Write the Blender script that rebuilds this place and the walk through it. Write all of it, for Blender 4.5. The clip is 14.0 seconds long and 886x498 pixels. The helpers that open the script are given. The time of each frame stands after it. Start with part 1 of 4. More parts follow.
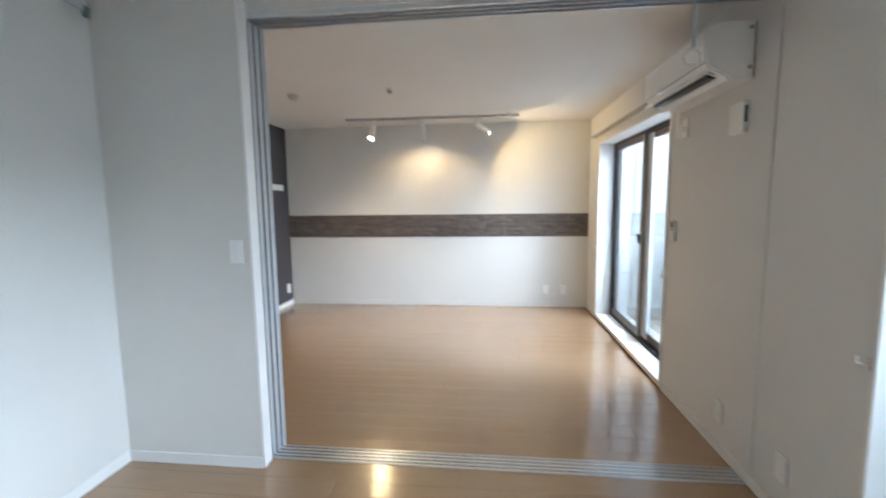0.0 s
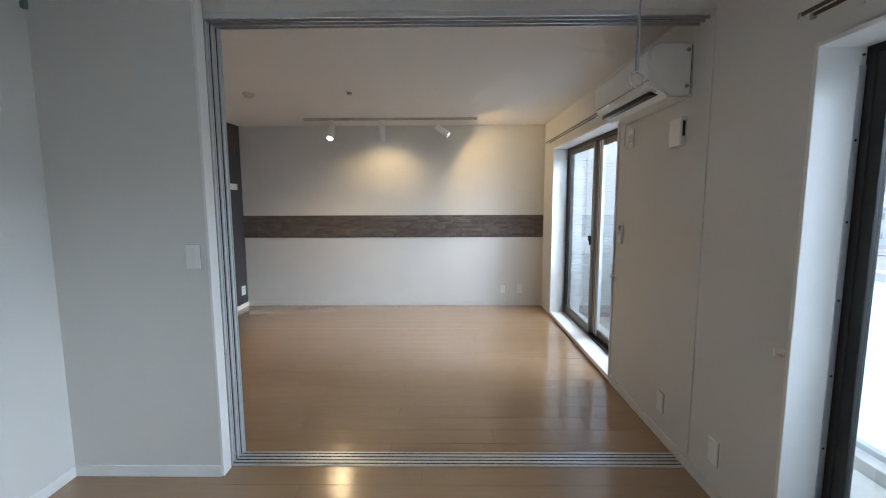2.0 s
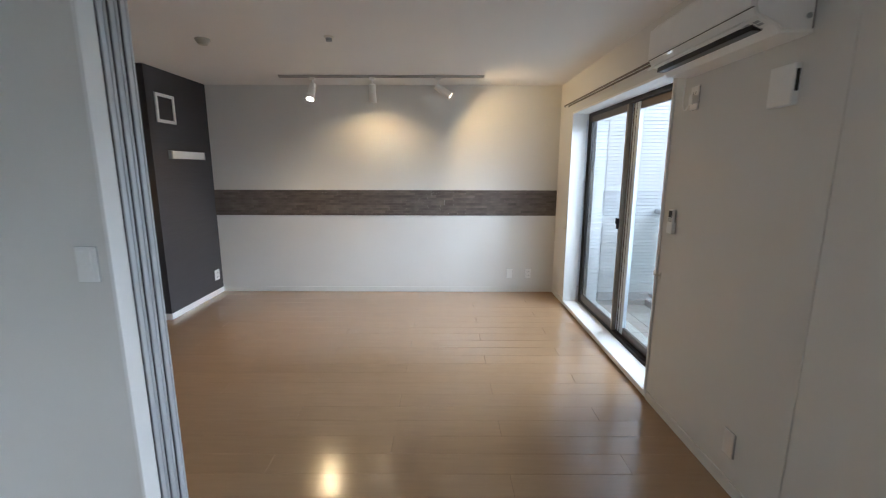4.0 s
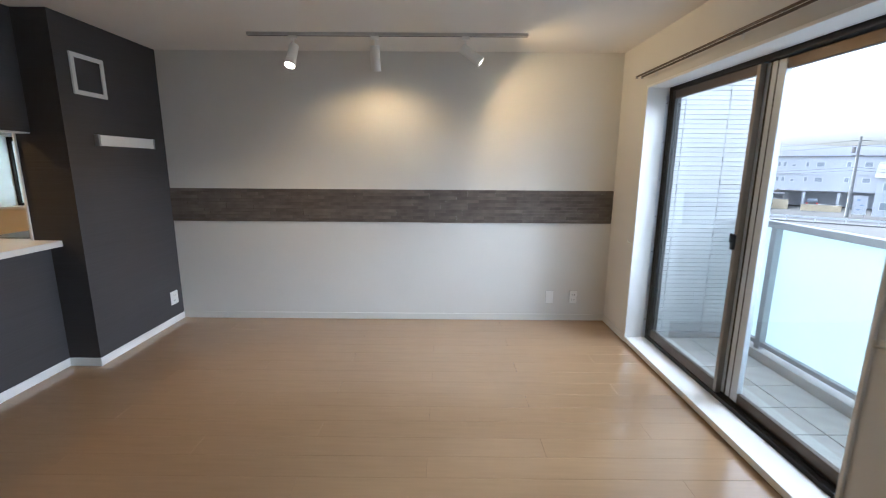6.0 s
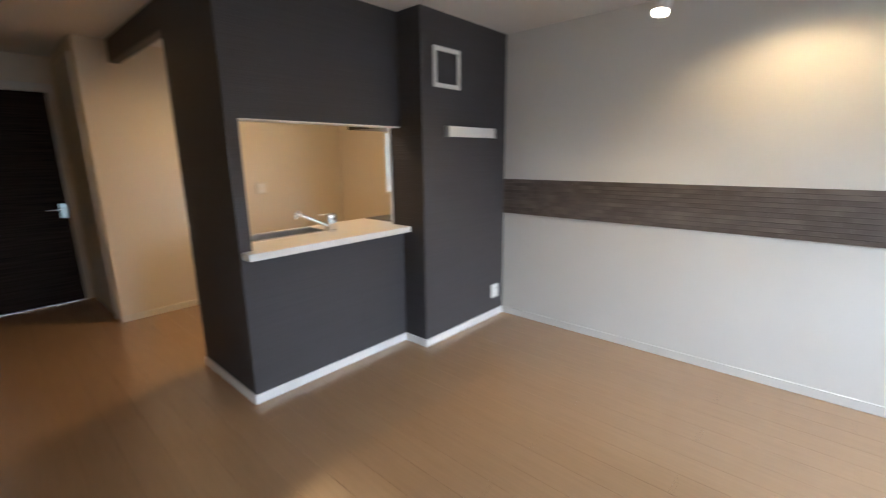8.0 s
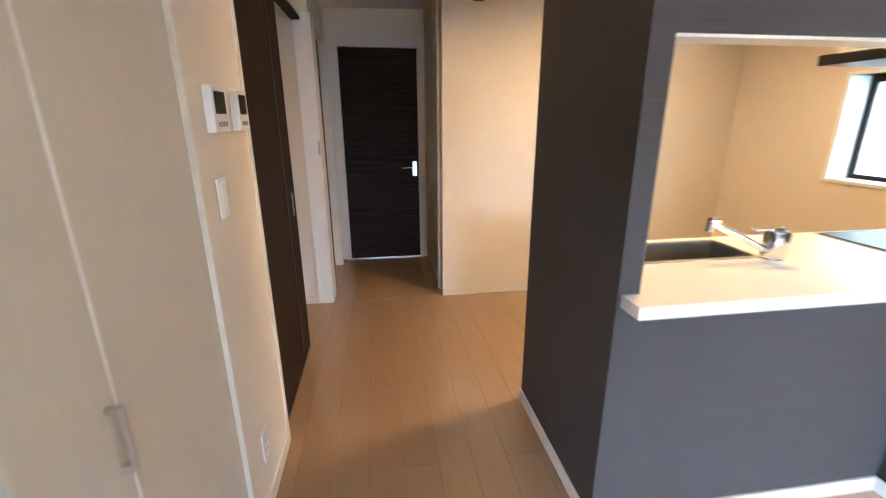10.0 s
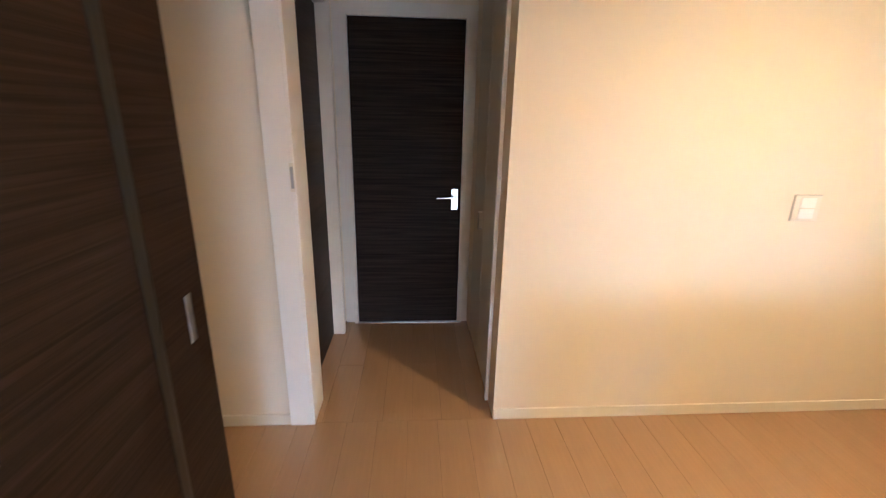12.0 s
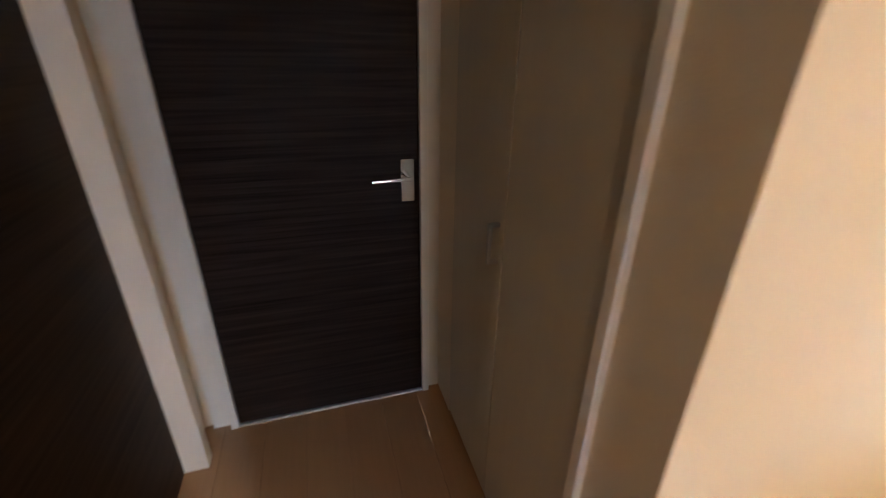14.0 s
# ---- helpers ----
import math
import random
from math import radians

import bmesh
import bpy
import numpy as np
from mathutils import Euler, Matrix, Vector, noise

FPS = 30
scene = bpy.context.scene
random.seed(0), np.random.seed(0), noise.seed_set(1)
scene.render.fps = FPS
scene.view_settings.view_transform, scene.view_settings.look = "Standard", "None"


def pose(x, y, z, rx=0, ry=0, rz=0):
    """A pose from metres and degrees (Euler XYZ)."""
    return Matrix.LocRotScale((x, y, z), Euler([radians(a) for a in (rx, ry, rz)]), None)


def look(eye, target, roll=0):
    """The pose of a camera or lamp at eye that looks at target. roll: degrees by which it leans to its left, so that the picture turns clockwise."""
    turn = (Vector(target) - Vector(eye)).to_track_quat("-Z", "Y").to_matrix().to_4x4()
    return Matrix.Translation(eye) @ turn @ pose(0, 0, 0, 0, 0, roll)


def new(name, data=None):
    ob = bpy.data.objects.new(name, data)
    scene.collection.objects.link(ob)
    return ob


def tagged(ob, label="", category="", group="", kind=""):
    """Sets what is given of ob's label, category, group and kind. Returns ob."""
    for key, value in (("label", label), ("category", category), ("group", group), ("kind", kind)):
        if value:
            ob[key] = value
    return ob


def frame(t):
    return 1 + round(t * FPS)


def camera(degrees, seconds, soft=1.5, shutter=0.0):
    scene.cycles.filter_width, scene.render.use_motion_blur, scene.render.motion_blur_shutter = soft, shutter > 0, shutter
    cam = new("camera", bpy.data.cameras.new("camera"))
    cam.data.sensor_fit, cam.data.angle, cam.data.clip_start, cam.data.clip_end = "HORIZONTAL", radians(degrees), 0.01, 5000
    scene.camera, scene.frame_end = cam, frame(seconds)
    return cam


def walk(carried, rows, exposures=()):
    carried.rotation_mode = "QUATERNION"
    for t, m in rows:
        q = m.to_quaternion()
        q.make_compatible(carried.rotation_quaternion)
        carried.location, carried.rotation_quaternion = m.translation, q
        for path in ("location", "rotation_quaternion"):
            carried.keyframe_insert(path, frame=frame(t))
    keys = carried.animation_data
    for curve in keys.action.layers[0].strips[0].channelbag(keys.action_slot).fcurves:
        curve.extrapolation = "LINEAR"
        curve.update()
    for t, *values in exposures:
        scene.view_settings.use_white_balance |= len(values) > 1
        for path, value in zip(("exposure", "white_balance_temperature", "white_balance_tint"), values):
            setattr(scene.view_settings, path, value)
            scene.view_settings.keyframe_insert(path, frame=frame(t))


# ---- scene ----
cam = camera(92.2, 14.0, soft=1.1, shutter=0.5)
PATH = [
    (0, (-1.260, -5.655, 1.398), (-1.478, -3.679, 1.178), -0.7),
    (0.5, (-1.282, -5.711, 1.419), (-1.258, -3.75, 1.029), 1.1),
    (1, (-1.273, -5.737, 1.435), (-1.282, -3.754, 1.177), 0.1),
    (1.5, (-1.265, -5.722, 1.441), (-1.303, -3.74, 1.173), -0.8),
    (2, (-1.275, -5.712, 1.434), (-1.298, -3.725, 1.205), -0.2),
    (4.5, (-1.349, -4.748, 1.486), (-1.345, -2.786, 1.099), 0.0),
    (5, (-1.375, -4.429, 1.457), (-1.383, -2.462, 1.099), -0.6),
    (5.5, (-1.441, -4.128, 1.445), (-1.456, -2.161, 1.083), 0.3),
    (6, (-1.53, -3.89, 1.453), (-1.535, -1.928, 1.066), 0.4),
    (6.5, (-1.574, -3.722, 1.445), (-1.95, -1.798, 1.052), 0.5),
    (7, (-1.545, -3.534, 1.456), (-2.371, -1.762, 1.038), -0.8),
    (7.5, (-1.716, -3.351, 1.449), (-2.689, -1.663, 0.996), 0.4),
    (8, (-1.878, -3.176, 1.438), (-3.19, -1.728, 1.009), -0.7),
    (8.5, (-2.114, -3.027, 1.464), (-3.796, -2.034, 1.031), 1.2),
    (9, (-2.433, -2.963, 1.444), (-4.242, -2.245, 0.984), 2.0),
    (9.2, (-2.572, -2.956, 1.437), (-4.41, -2.350, 0.930), 1.45),
    (11.3, (-4.114, -2.801, 1.472), (-6.021, -2.725, 0.874), 0.2),
    (11.5, (-4.262, -2.781, 1.478), (-6.163, -2.711, 0.861), 0.5),
    (11.7, (-4.411, -2.806, 1.471), (-6.318, -2.709, 0.875), 1.1),
    (12, (-4.625, -2.844, 1.477), (-6.532, -2.71, 0.892), 1.2),
    (12.1, (-4.705, -2.838, 1.467), (-6.61, -2.709, 0.873), 0.7),
    (12.5, (-5.041, -2.818, 1.463), (-6.941, -2.703, 0.849), 1.2),
    (13, (-5.463, -2.785, 1.440), (-7.334, -2.610, 0.757), 2.1),
    (13.5, (-5.812, -2.822, 1.420), (-7.615, -2.527, 0.607), 0.7),
    (14, (-6.154, -2.860, 1.343), (-7.888, -2.332, 0.502), 0.8),
]
walk(cam, [(t, look(eye, target, roll)) for t, eye, target, roll in PATH], [(0, 3.30, 5330, 6), (0.5, 2.88, 5340, 6), (1.0, 2.70, 5380, 7), (2.2, 2.70, 5400, 7), (4.5, 2.75, 5400, 8), (7.0, 2.57, 5280, 8), (8.0, 3.07, 5450, 8), (9.0, 3.75, 5300, 8), (11.3, 4.5, 5000, 8), (12.5, 4.40, 4980, 8), (13.5, 4.27, 5000, 8), (14, 4.25, 5200, 8)])

# ---- light ----
world = bpy.data.worlds.new("overcast_sky")
scene.world = world
world.use_nodes = True
wn = world.node_tree
wn.nodes.clear()
w_out = wn.nodes.new("ShaderNodeOutputWorld")
w_bg = wn.nodes.new("ShaderNodeBackground")
w_sky = wn.nodes.new("ShaderNodeTexSky")
w_sky.sky_type = "NISHITA"
w_sky.sun_disc = False
w_sky.sun_elevation = radians(38)
w_sky.sun_rotation = radians(-32)
w_sky.air_density, w_sky.dust_density, w_sky.ozone_density = 1.0, 6.0, 1.0
w_hsv = wn.nodes.new("ShaderNodeHueSaturation")
w_hsv.inputs["Saturation"].default_value = 0.35
wn.links.new(w_sky.outputs[0], w_hsv.inputs["Color"])
wn.links.new(w_hsv.outputs[0], w_bg.inputs[0])
wn.links.new(w_bg.outputs[0], w_out.inputs[0])
w_bg.inputs[1].default_value = 0.15


def lamp(name, kind, energy, colour, m, **values):
    data = bpy.data.lights.new(name, kind)
    data.energy, data.color = energy, colour
    for key in values:
        if key == "angle":
            data.angle = values[key]
        if key == "radius":
            data.shadow_soft_size = values[key]
        if key == "cone":
            data.spot_size = values[key]
        if key == "blend":
            data.spot_blend = values[key]
        if key == "spread":
            data.spread = values[key]
        if key == "size":
            data.shape, data.size = "DISK", values[key]
    ob = new(name, data)
    ob.matrix_world = m
    return ob


WARM = (1.0, 0.62, 0.25)
lamp("sun", "SUN", 1.0, (1.0, 0.97, 0.93), look((-14, 22, 34), (0, 0, 0)), angle=radians(15))
SPOTS = [  # pivot x, aim, watts
    (-2.655, (-0.08, -0.47, -0.88), 3.5),
    (-2.052, (-0.02, 0.30, -0.95), 1.7),
    (-1.385, (0.82, 0.04, -0.57), 2.7),
]
SPOT_Y, SPOT_Z = -0.515, 2.285
for sx, aim, watts in SPOTS:
    d = Vector(aim).normalized()
    eye = Vector((sx, SPOT_Y, SPOT_Z)) + d * 0.152
    lamp("track_spot_lamp", "SPOT", watts, WARM, look(eye, eye + d), cone=radians(150), blend=0.55, radius=0.03)
lamp("kitchen_downlight_lamp", "AREA", 2.4, (1.0, 0.565, 0.215), look((-5.25, -1.35, 2.385), (-5.25, -1.35, 0)), size=0.24, spread=radians(165))
lamp("hall_downlight_lamp", "AREA", 0.24, (1.0, 0.49, 0.16), look((-5.48, -2.80, 2.385), (-5.48, -2.80, 0)), size=0.12, spread=radians(150))

# area lamps added outside the windows to strengthen the open sky's daylight
sky_lamp = lamp("sky_fill_lamp", "AREA", 610, (0.94, 0.97, 1.0), look((14, -5.4, 6.4), (-1, -3.0, 1)), size=1.0)
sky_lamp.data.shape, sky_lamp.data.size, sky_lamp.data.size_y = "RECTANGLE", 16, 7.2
high_sky_lamp = lamp("sky_fill_lamp", "AREA", 22, (0.94, 0.97, 1.0), look((2.4, -1.95, 3.55), (-1.6, -1.6, 0.8)), size=1.0)
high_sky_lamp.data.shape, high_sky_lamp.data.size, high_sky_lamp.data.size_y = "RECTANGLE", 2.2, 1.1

# ---- materials ----


def material(name, colour, rough=0.5, metal=0.0, vary=0.06, scale=3.0, bump=0.0, bump_scale=200.0, stretch=(1, 1, 1), spread=0.0, coat=0.0, transmission=0.0, shine=0.5, warp=0.0):
    """A surface with a slow tint, a fine relief and, for pieces, a shade of its own for each."""
    m = bpy.data.materials.new(name)
    m.use_nodes = True
    t = m.node_tree
    b = t.nodes["Principled BSDF"]
    b.inputs["Roughness"].default_value = rough
    b.inputs["Metallic"].default_value = metal
    b.inputs["Coat Weight"].default_value = coat
    b.inputs["Specular IOR Level"].default_value = shine
    b.inputs["Coat Roughness"].default_value = 0.16
    b.inputs["Transmission Weight"].default_value = transmission
    co = t.nodes.new("ShaderNodeTexCoord")
    mp = t.nodes.new("ShaderNodeMapping")
    mp.inputs["Scale"].default_value = stretch
    t.links.new(co.outputs["Object"], mp.inputs[0])
    no = t.nodes.new("ShaderNodeTexNoise")
    no.inputs["Scale"].default_value = scale
    no.inputs["Detail"].default_value = 5
    no.inputs["Distortion"].default_value = warp
    t.links.new(mp.outputs[0], no.inputs["Vector"])
    ramp = t.nodes.new("ShaderNodeMapRange")
    ramp.inputs["From Min"].default_value, ramp.inputs["From Max"].default_value = 0.25, 0.75
    ramp.inputs["To Min"].default_value, ramp.inputs["To Max"].default_value = 1 - vary, 1 + vary
    t.links.new(no.outputs["Fac"], ramp.inputs["Value"])
    value = ramp.outputs[0]
    if spread:
        info = t.nodes.new("ShaderNodeObjectInfo")
        r2 = t.nodes.new("ShaderNodeMapRange")
        r2.inputs["To Min"].default_value, r2.inputs["To Max"].default_value = 1 - spread, 1 + spread
        t.links.new(info.outputs["Random"], r2.inputs["Value"])
        mul = t.nodes.new("ShaderNodeMath")
        mul.operation = "MULTIPLY"
        t.links.new(value, mul.inputs[0])
        t.links.new(r2.outputs[0], mul.inputs[1])
        value = mul.outputs[0]
    tint = t.nodes.new("ShaderNodeVectorMath")
    tint.operation = "SCALE"
    tint.inputs[0].default_value = colour
    t.links.new(value, tint.inputs["Scale"])
    t.links.new(tint.outputs[0], b.inputs["Base Color"])
    if bump:
        n2 = t.nodes.new("ShaderNodeTexNoise")
        n2.inputs["Scale"].default_value = bump_scale
        n2.inputs["Detail"].default_value = 3
        t.links.new(mp.outputs[0], n2.inputs["Vector"])
        bp = t.nodes.new("ShaderNodeBump")
        bp.inputs["Strength"].default_value = bump
        bp.inputs["Distance"].default_value = 0.002
        t.links.new(n2.outputs["Fac"], bp.inputs["Height"])
        t.links.new(bp.outputs[0], b.inputs["Normal"])
    return m


def emitter(name, colour, strength):
    m = bpy.data.materials.new(name)
    m.use_nodes = True
    b = m.node_tree.nodes["Principled BSDF"]
    b.inputs["Base Color"].default_value = (*colour, 1)
    b.inputs["Emission Color"].default_value = (*colour, 1)
    b.inputs["Emission Strength"].default_value = strength
    return m


M_WALL = material("white_wallpaper", (0.71, 0.70, 0.665), 0.75, vary=0.025, scale=1.2, bump=0.35, bump_scale=260)
M_WARMWALL = material("cream_wallpaper", (0.74, 0.68, 0.57), 0.75, vary=0.025, scale=1.2, bump=0.35, bump_scale=260)
M_DARKWALL = material("charcoal_wallpaper", (0.055, 0.052, 0.056), 0.7, vary=0.10, scale=60, bump=1.0, bump_scale=75, stretch=(0.03, 0.03, 2.6))
M_CEIL = material("ceiling_paper", (0.79, 0.77, 0.74), 0.85, vary=0.02, scale=1.5, bump=0.3, bump_scale=220)
M_TRIM = material("white_trim", (0.82, 0.82, 0.80), 0.4, vary=0.02, scale=6)
M_PLANK = material("light_oak_laminate", (0.335, 0.216, 0.116), 0.22, vary=0.05, scale=6, bump=0.05, bump_scale=60, stretch=(0.6, 8, 1), spread=0.022, coat=0.7)
M_JOINT = material("floor_joint", (0.27, 0.172, 0.092), 0.6, vary=0.1)
M_BRONZE = material("bronze_aluminium", (0.105, 0.078, 0.058), 0.38, metal=0.6, vary=0.1, scale=20)
M_ALU = material("silver_aluminium", (0.70, 0.72, 0.74), 0.36, metal=0.8, vary=0.05, scale=20)
M_STILE = material("satin_silver", (0.62, 0.64, 0.665), 0.36, metal=0.35, vary=0.03, scale=20)
M_INLAY = material("dark_grey_inlay", (0.013, 0.013, 0.013), 0.45, vary=0.05)
# bronze toned tan: warm light on the meeting stile is put into this colour
M_LIT_BRONZE = material("warm_lit_bronze", (0.28, 0.24, 0.195), 0.4, metal=0.6, vary=0.04, scale=20)
M_RAILING = material("grey_anodised_aluminium", (0.36, 0.37, 0.38), 0.42, metal=0.5, vary=0.05, scale=15)
M_SASH = material("grey_silver_aluminium", (0.62, 0.66, 0.70), 0.36, metal=0.2, vary=0.04, scale=20)
M_GREIGE = material("greige_laminate", (0.57, 0.54, 0.465), 0.38, vary=0.025, scale=5, bump=0.05, bump_scale=60, stretch=(6, 6, 0.6))
# white trim toned down: the corridor's dim warm light is put into this colour
M_DIMMED_TRIM = material("dimmed_white_trim", (0.70, 0.68, 0.63), 0.4, vary=0.02, scale=6)
# colour of thin strips that put the shade of grooves into dark paint
M_GROOVE = material("shadow_groove", (0.025, 0.025, 0.027), 0.6, shine=0.3)
M_FRAME = material("dark_bronze_frame", (0.017, 0.015, 0.014), 0.45, metal=0.1, shine=0.3, vary=0.1, scale=20)
M_DOOR = material("dark_walnut_laminate", (0.0205, 0.0132, 0.0108), 0.5, shine=0.10, vary=0.65, scale=4, bump=0.15, bump_scale=40, stretch=(0.5, 0.5, 20), warp=0.5)
M_CREAM = material("cream_laminate", (0.74, 0.71, 0.63), 0.35, vary=0.02, scale=5, bump=0.05, bump_scale=60, stretch=(6, 6, 0.6))
M_PLASTIC = material("white_plastic", (0.84, 0.84, 0.82), 0.35, vary=0.02, scale=15)
M_GREYPLASTIC = material("grey_plastic", (0.35, 0.36, 0.37), 0.4, vary=0.03)
M_BLACK = material("black_plastic", (0.012, 0.012, 0.013), 0.3, vary=0.1)
M_CHROME = material("polished_chrome", (0.85, 0.86, 0.87), 0.12, metal=1.0, vary=0.02)
M_STEEL = material("brushed_steel", (0.55, 0.55, 0.54), 0.3, metal=1.0, vary=0.06, scale=30, stretch=(1, 12, 1))
M_WORKTOP = material("white_worktop", (0.78, 0.77, 0.74), 0.40, vary=0.02, scale=8)
M_STONE = material("split_stone_tile", (0.120, 0.100, 0.088), 0.65, vary=0.28, scale=14, bump=0.6, bump_scale=70, stretch=(0.6, 1, 3), spread=0.22)
M_SIDING = material("white_siding", (0.40, 0.40, 0.395), 0.7, vary=0.06, scale=9, bump=0.6, bump_scale=60, spread=0.05)
M_TILE = material("balcony_tile", (0.36, 0.35, 0.33), 0.65, vary=0.12, scale=10, bump=0.3, bump_scale=90, spread=0.06)
M_CONCRETE = material("grey_concrete", (0.32, 0.32, 0.31), 0.85, vary=0.12, scale=3, bump=0.4, bump_scale=50)
M_HOB = material("dark_hob_glass", (0.06, 0.06, 0.062), 0.38, vary=0.05)
M_GLOW = emitter("lamp_face", (1.0, 0.86, 0.62), 14.0)
M_LAMPGLASS = emitter("downlight_face", (1.0, 0.60, 0.28), 1.0)

M_GLASS = bpy.data.materials.new("clear_glass")
M_GLASS.use_nodes = True
g = M_GLASS.node_tree.nodes["Principled BSDF"]
g.inputs["Base Color"].default_value = (0.97, 0.99, 0.98, 1)
g.inputs["Roughness"].default_value = 0.0
g.inputs["IOR"].default_value = 1.45
g.inputs["Transmission Weight"].default_value = 1.0

M_FROST = bpy.data.materials.new("frosted_panel")
M_FROST.use_nodes = True
ft = M_FROST.node_tree
fb = ft.nodes["Principled BSDF"]
fb.inputs["Base Color"].default_value = (0.82, 0.90, 0.90, 1)
fb.inputs["Roughness"].default_value = 0.35
ftr = ft.nodes.new("ShaderNodeBsdfTranslucent")
ftr.inputs["Color"].default_value = (0.82, 0.91, 0.91, 1)
fmx = ft.nodes.new("ShaderNodeMixShader")
fmx.inputs[0].default_value = 0.55
ft.links.new(fb.outputs[0], fmx.inputs[1])
ft.links.new(ftr.outputs[0], fmx.inputs[2])
ft.links.new(fmx.outputs[0], ft.nodes["Material Output"].inputs["Surface"])

# ---- building blocks ----


def box(bm, x0, x1, y0, y1, z0, z1, bevel=0.0):
    """Adds a box, with edges rounded off by bevel."""
    vs = bmesh.ops.create_cube(bm, size=1.0)["verts"]
    c = Vector(((x0 + x1) / 2, (y0 + y1) / 2, (z0 + z1) / 2))
    for v in vs:
        v.co = Vector((v.co.x * abs(x1 - x0), v.co.y * abs(y1 - y0), v.co.z * abs(z1 - z0))) + c
    if bevel:
        es = list({e for v in vs for e in v.link_edges})
        bmesh.ops.bevel(bm, geom=es, offset=bevel, segments=2, affect="EDGES", profile=0.5)
    return bm


def boxes(*rows, bevel=0.0):
    bm = bmesh.new()
    for r in rows:
        box(bm, *r, bevel=bevel)
    return bm


def rod(bm, a, b, r, r2=None, segments=16):
    """Adds a round bar from a to b."""
    a, b = Vector(a), Vector(b)
    m = Matrix.Translation((a + b) / 2) @ (b - a).to_track_quat("Z", "Y").to_matrix().to_4x4()
    bmesh.ops.create_cone(bm, cap_ends=True, segments=segments, radius1=r, radius2=r if r2 is None else r2, depth=(b - a).length, matrix=m)
    return bm


def cells(xs, ys, z0, z1, keep):
    """A welded slab made of the cells of a grid that keep(i, j) holds for."""
    bm = bmesh.new()
    at = {}

    def v(i, j, k):
        if (i, j, k) not in at:
            at[i, j, k] = bm.verts.new((xs[i], ys[j], (z0, z1)[k]))
        return at[i, j, k]

    inside = lambda i, j: 0 <= i < len(xs) - 1 and 0 <= j < len(ys) - 1 and keep(i, j)
    for i in range(len(xs) - 1):
        for j in range(len(ys) - 1):
            if not keep(i, j):
                continue
            bm.faces.new((v(i, j, 1), v(i + 1, j, 1), v(i + 1, j + 1, 1), v(i, j + 1, 1)))
            bm.faces.new((v(i, j, 0), v(i, j + 1, 0), v(i + 1, j + 1, 0), v(i + 1, j, 0)))
            for a, b, near in (((i, j), (i + 1, j), (i, j - 1)), ((i + 1, j), (i + 1, j + 1), (i + 1, j)), ((i + 1, j + 1), (i, j + 1), (i, j + 1)), ((i, j + 1), (i, j), (i - 1, j))):
                if not inside(*near):
                    bm.faces.new((v(*a, 0), v(*b, 0), v(*b, 1), v(*a, 1)))
    return bm


def mesh_of(name, bm, mat, smooth=False):
    me = bpy.data.meshes.new(name)
    bm.to_mesh(me)
    bm.free()
    me.materials.append(mat)
    if smooth:
        me.polygons.foreach_set("use_smooth", [True] * len(me.polygons))
        me.set_sharp_from_angle(angle=radians(35))
    return me


def part(name, bm, mat, parent, label="", smooth=False):
    ob = new(name, mesh_of(name, bm, mat, smooth))
    ob.parent = parent
    if label:
        ob["label"] = label
    return ob


def thing(name, place, label, category, group="", kind=""):
    """An Empty at the base of a thing; its parts are built in its own axes."""
    ob = new(name)
    ob.empty_display_size = 0.05
    ob.location = place
    return tagged(ob, label, category, group, kind)


def single(name, bm, mat, label, category, group="", kind="", smooth=False):
    ob = new(name, mesh_of(name, bm, mat, smooth))
    return tagged(ob, label, category, group, kind)


def structure(name, bm, mat, label, category):
    return single(name, bm, mat, label, category, kind="structure")


def walls(name, mat, label, *rows):
    """A run of wall pieces, each an object of its own."""
    for r in rows:
        structure(name, boxes(r), mat, label, "wall")


# ---- walls, floor and ceiling ----
H = 2.40
XK = -6.455          # kitchen back wall
XE = -7.583          # corridor end wall
YS = -3.40           # storage side wall
W1 = (-2.45, -0.52, 0.05, 2.03)
W2 = (-6.15, -4.178, 0.05, 1.945)

floor = structure("floor", boxes((-7.75, 0.2, -7.55, 0.15, -0.15, -0.008)), M_JOINT, "light oak laminate plank floor, glossy and empty", "floor")
structure("ceiling", boxes((-7.75, 0.2, -7.55, 0.15, H, H + 0.15)), M_CEIL, "plain white papered ceiling", "ceiling")
E = 0.018
wall_east = structure("wall_east", boxes(
    (0, 0.2, W1[1] + E, 0.15, -0.15, H), (0, 0.2, W1[0] - E, W1[1] + E, -0.15, 0.012), (0, 0.2, W1[0] - E, W1[1] + E, W1[3] + E, H),
    (0, 0.2, W2[1] + E, W1[0] - E, -0.15, H), (0, 0.2, W2[0] - E, W2[1] + E, -0.15, 0.012), (0, 0.2, W2[0] - E, W2[1] + E, W2[3] + E, H),
    (0, 0.2, -7.55, W2[0] - E, -0.15, H)), M_WALL, "white papered wall with two balcony windows", "wall")
KW = (-5.59, -4.95, 1.03, 1.68)
wall_north = structure("wall_north", boxes(
    (-4.30, 0, 0, 0.15, -0.008, H)), M_WALL, "white papered wall with a dark stone band", "wall")
structure("wall_kitchen_north", boxes((KW[1], -4.30, 0, 0.15, -0.008, H), (KW[0], KW[1], 0, 0.15, -0.008, KW[2]), (KW[0], KW[1], 0, 0.15, KW[3], H),
    (-6.6, KW[0], 0, 0.15, -0.008, H)), M_WARMWALL, "cream papered kitchen wall with a small window", "wall")
structure("wall_kitchen", boxes((-6.6, XK, -2.44, 0, -0.008, H)), M_WARMWALL, "cream papered kitchen wall, empty", "wall")
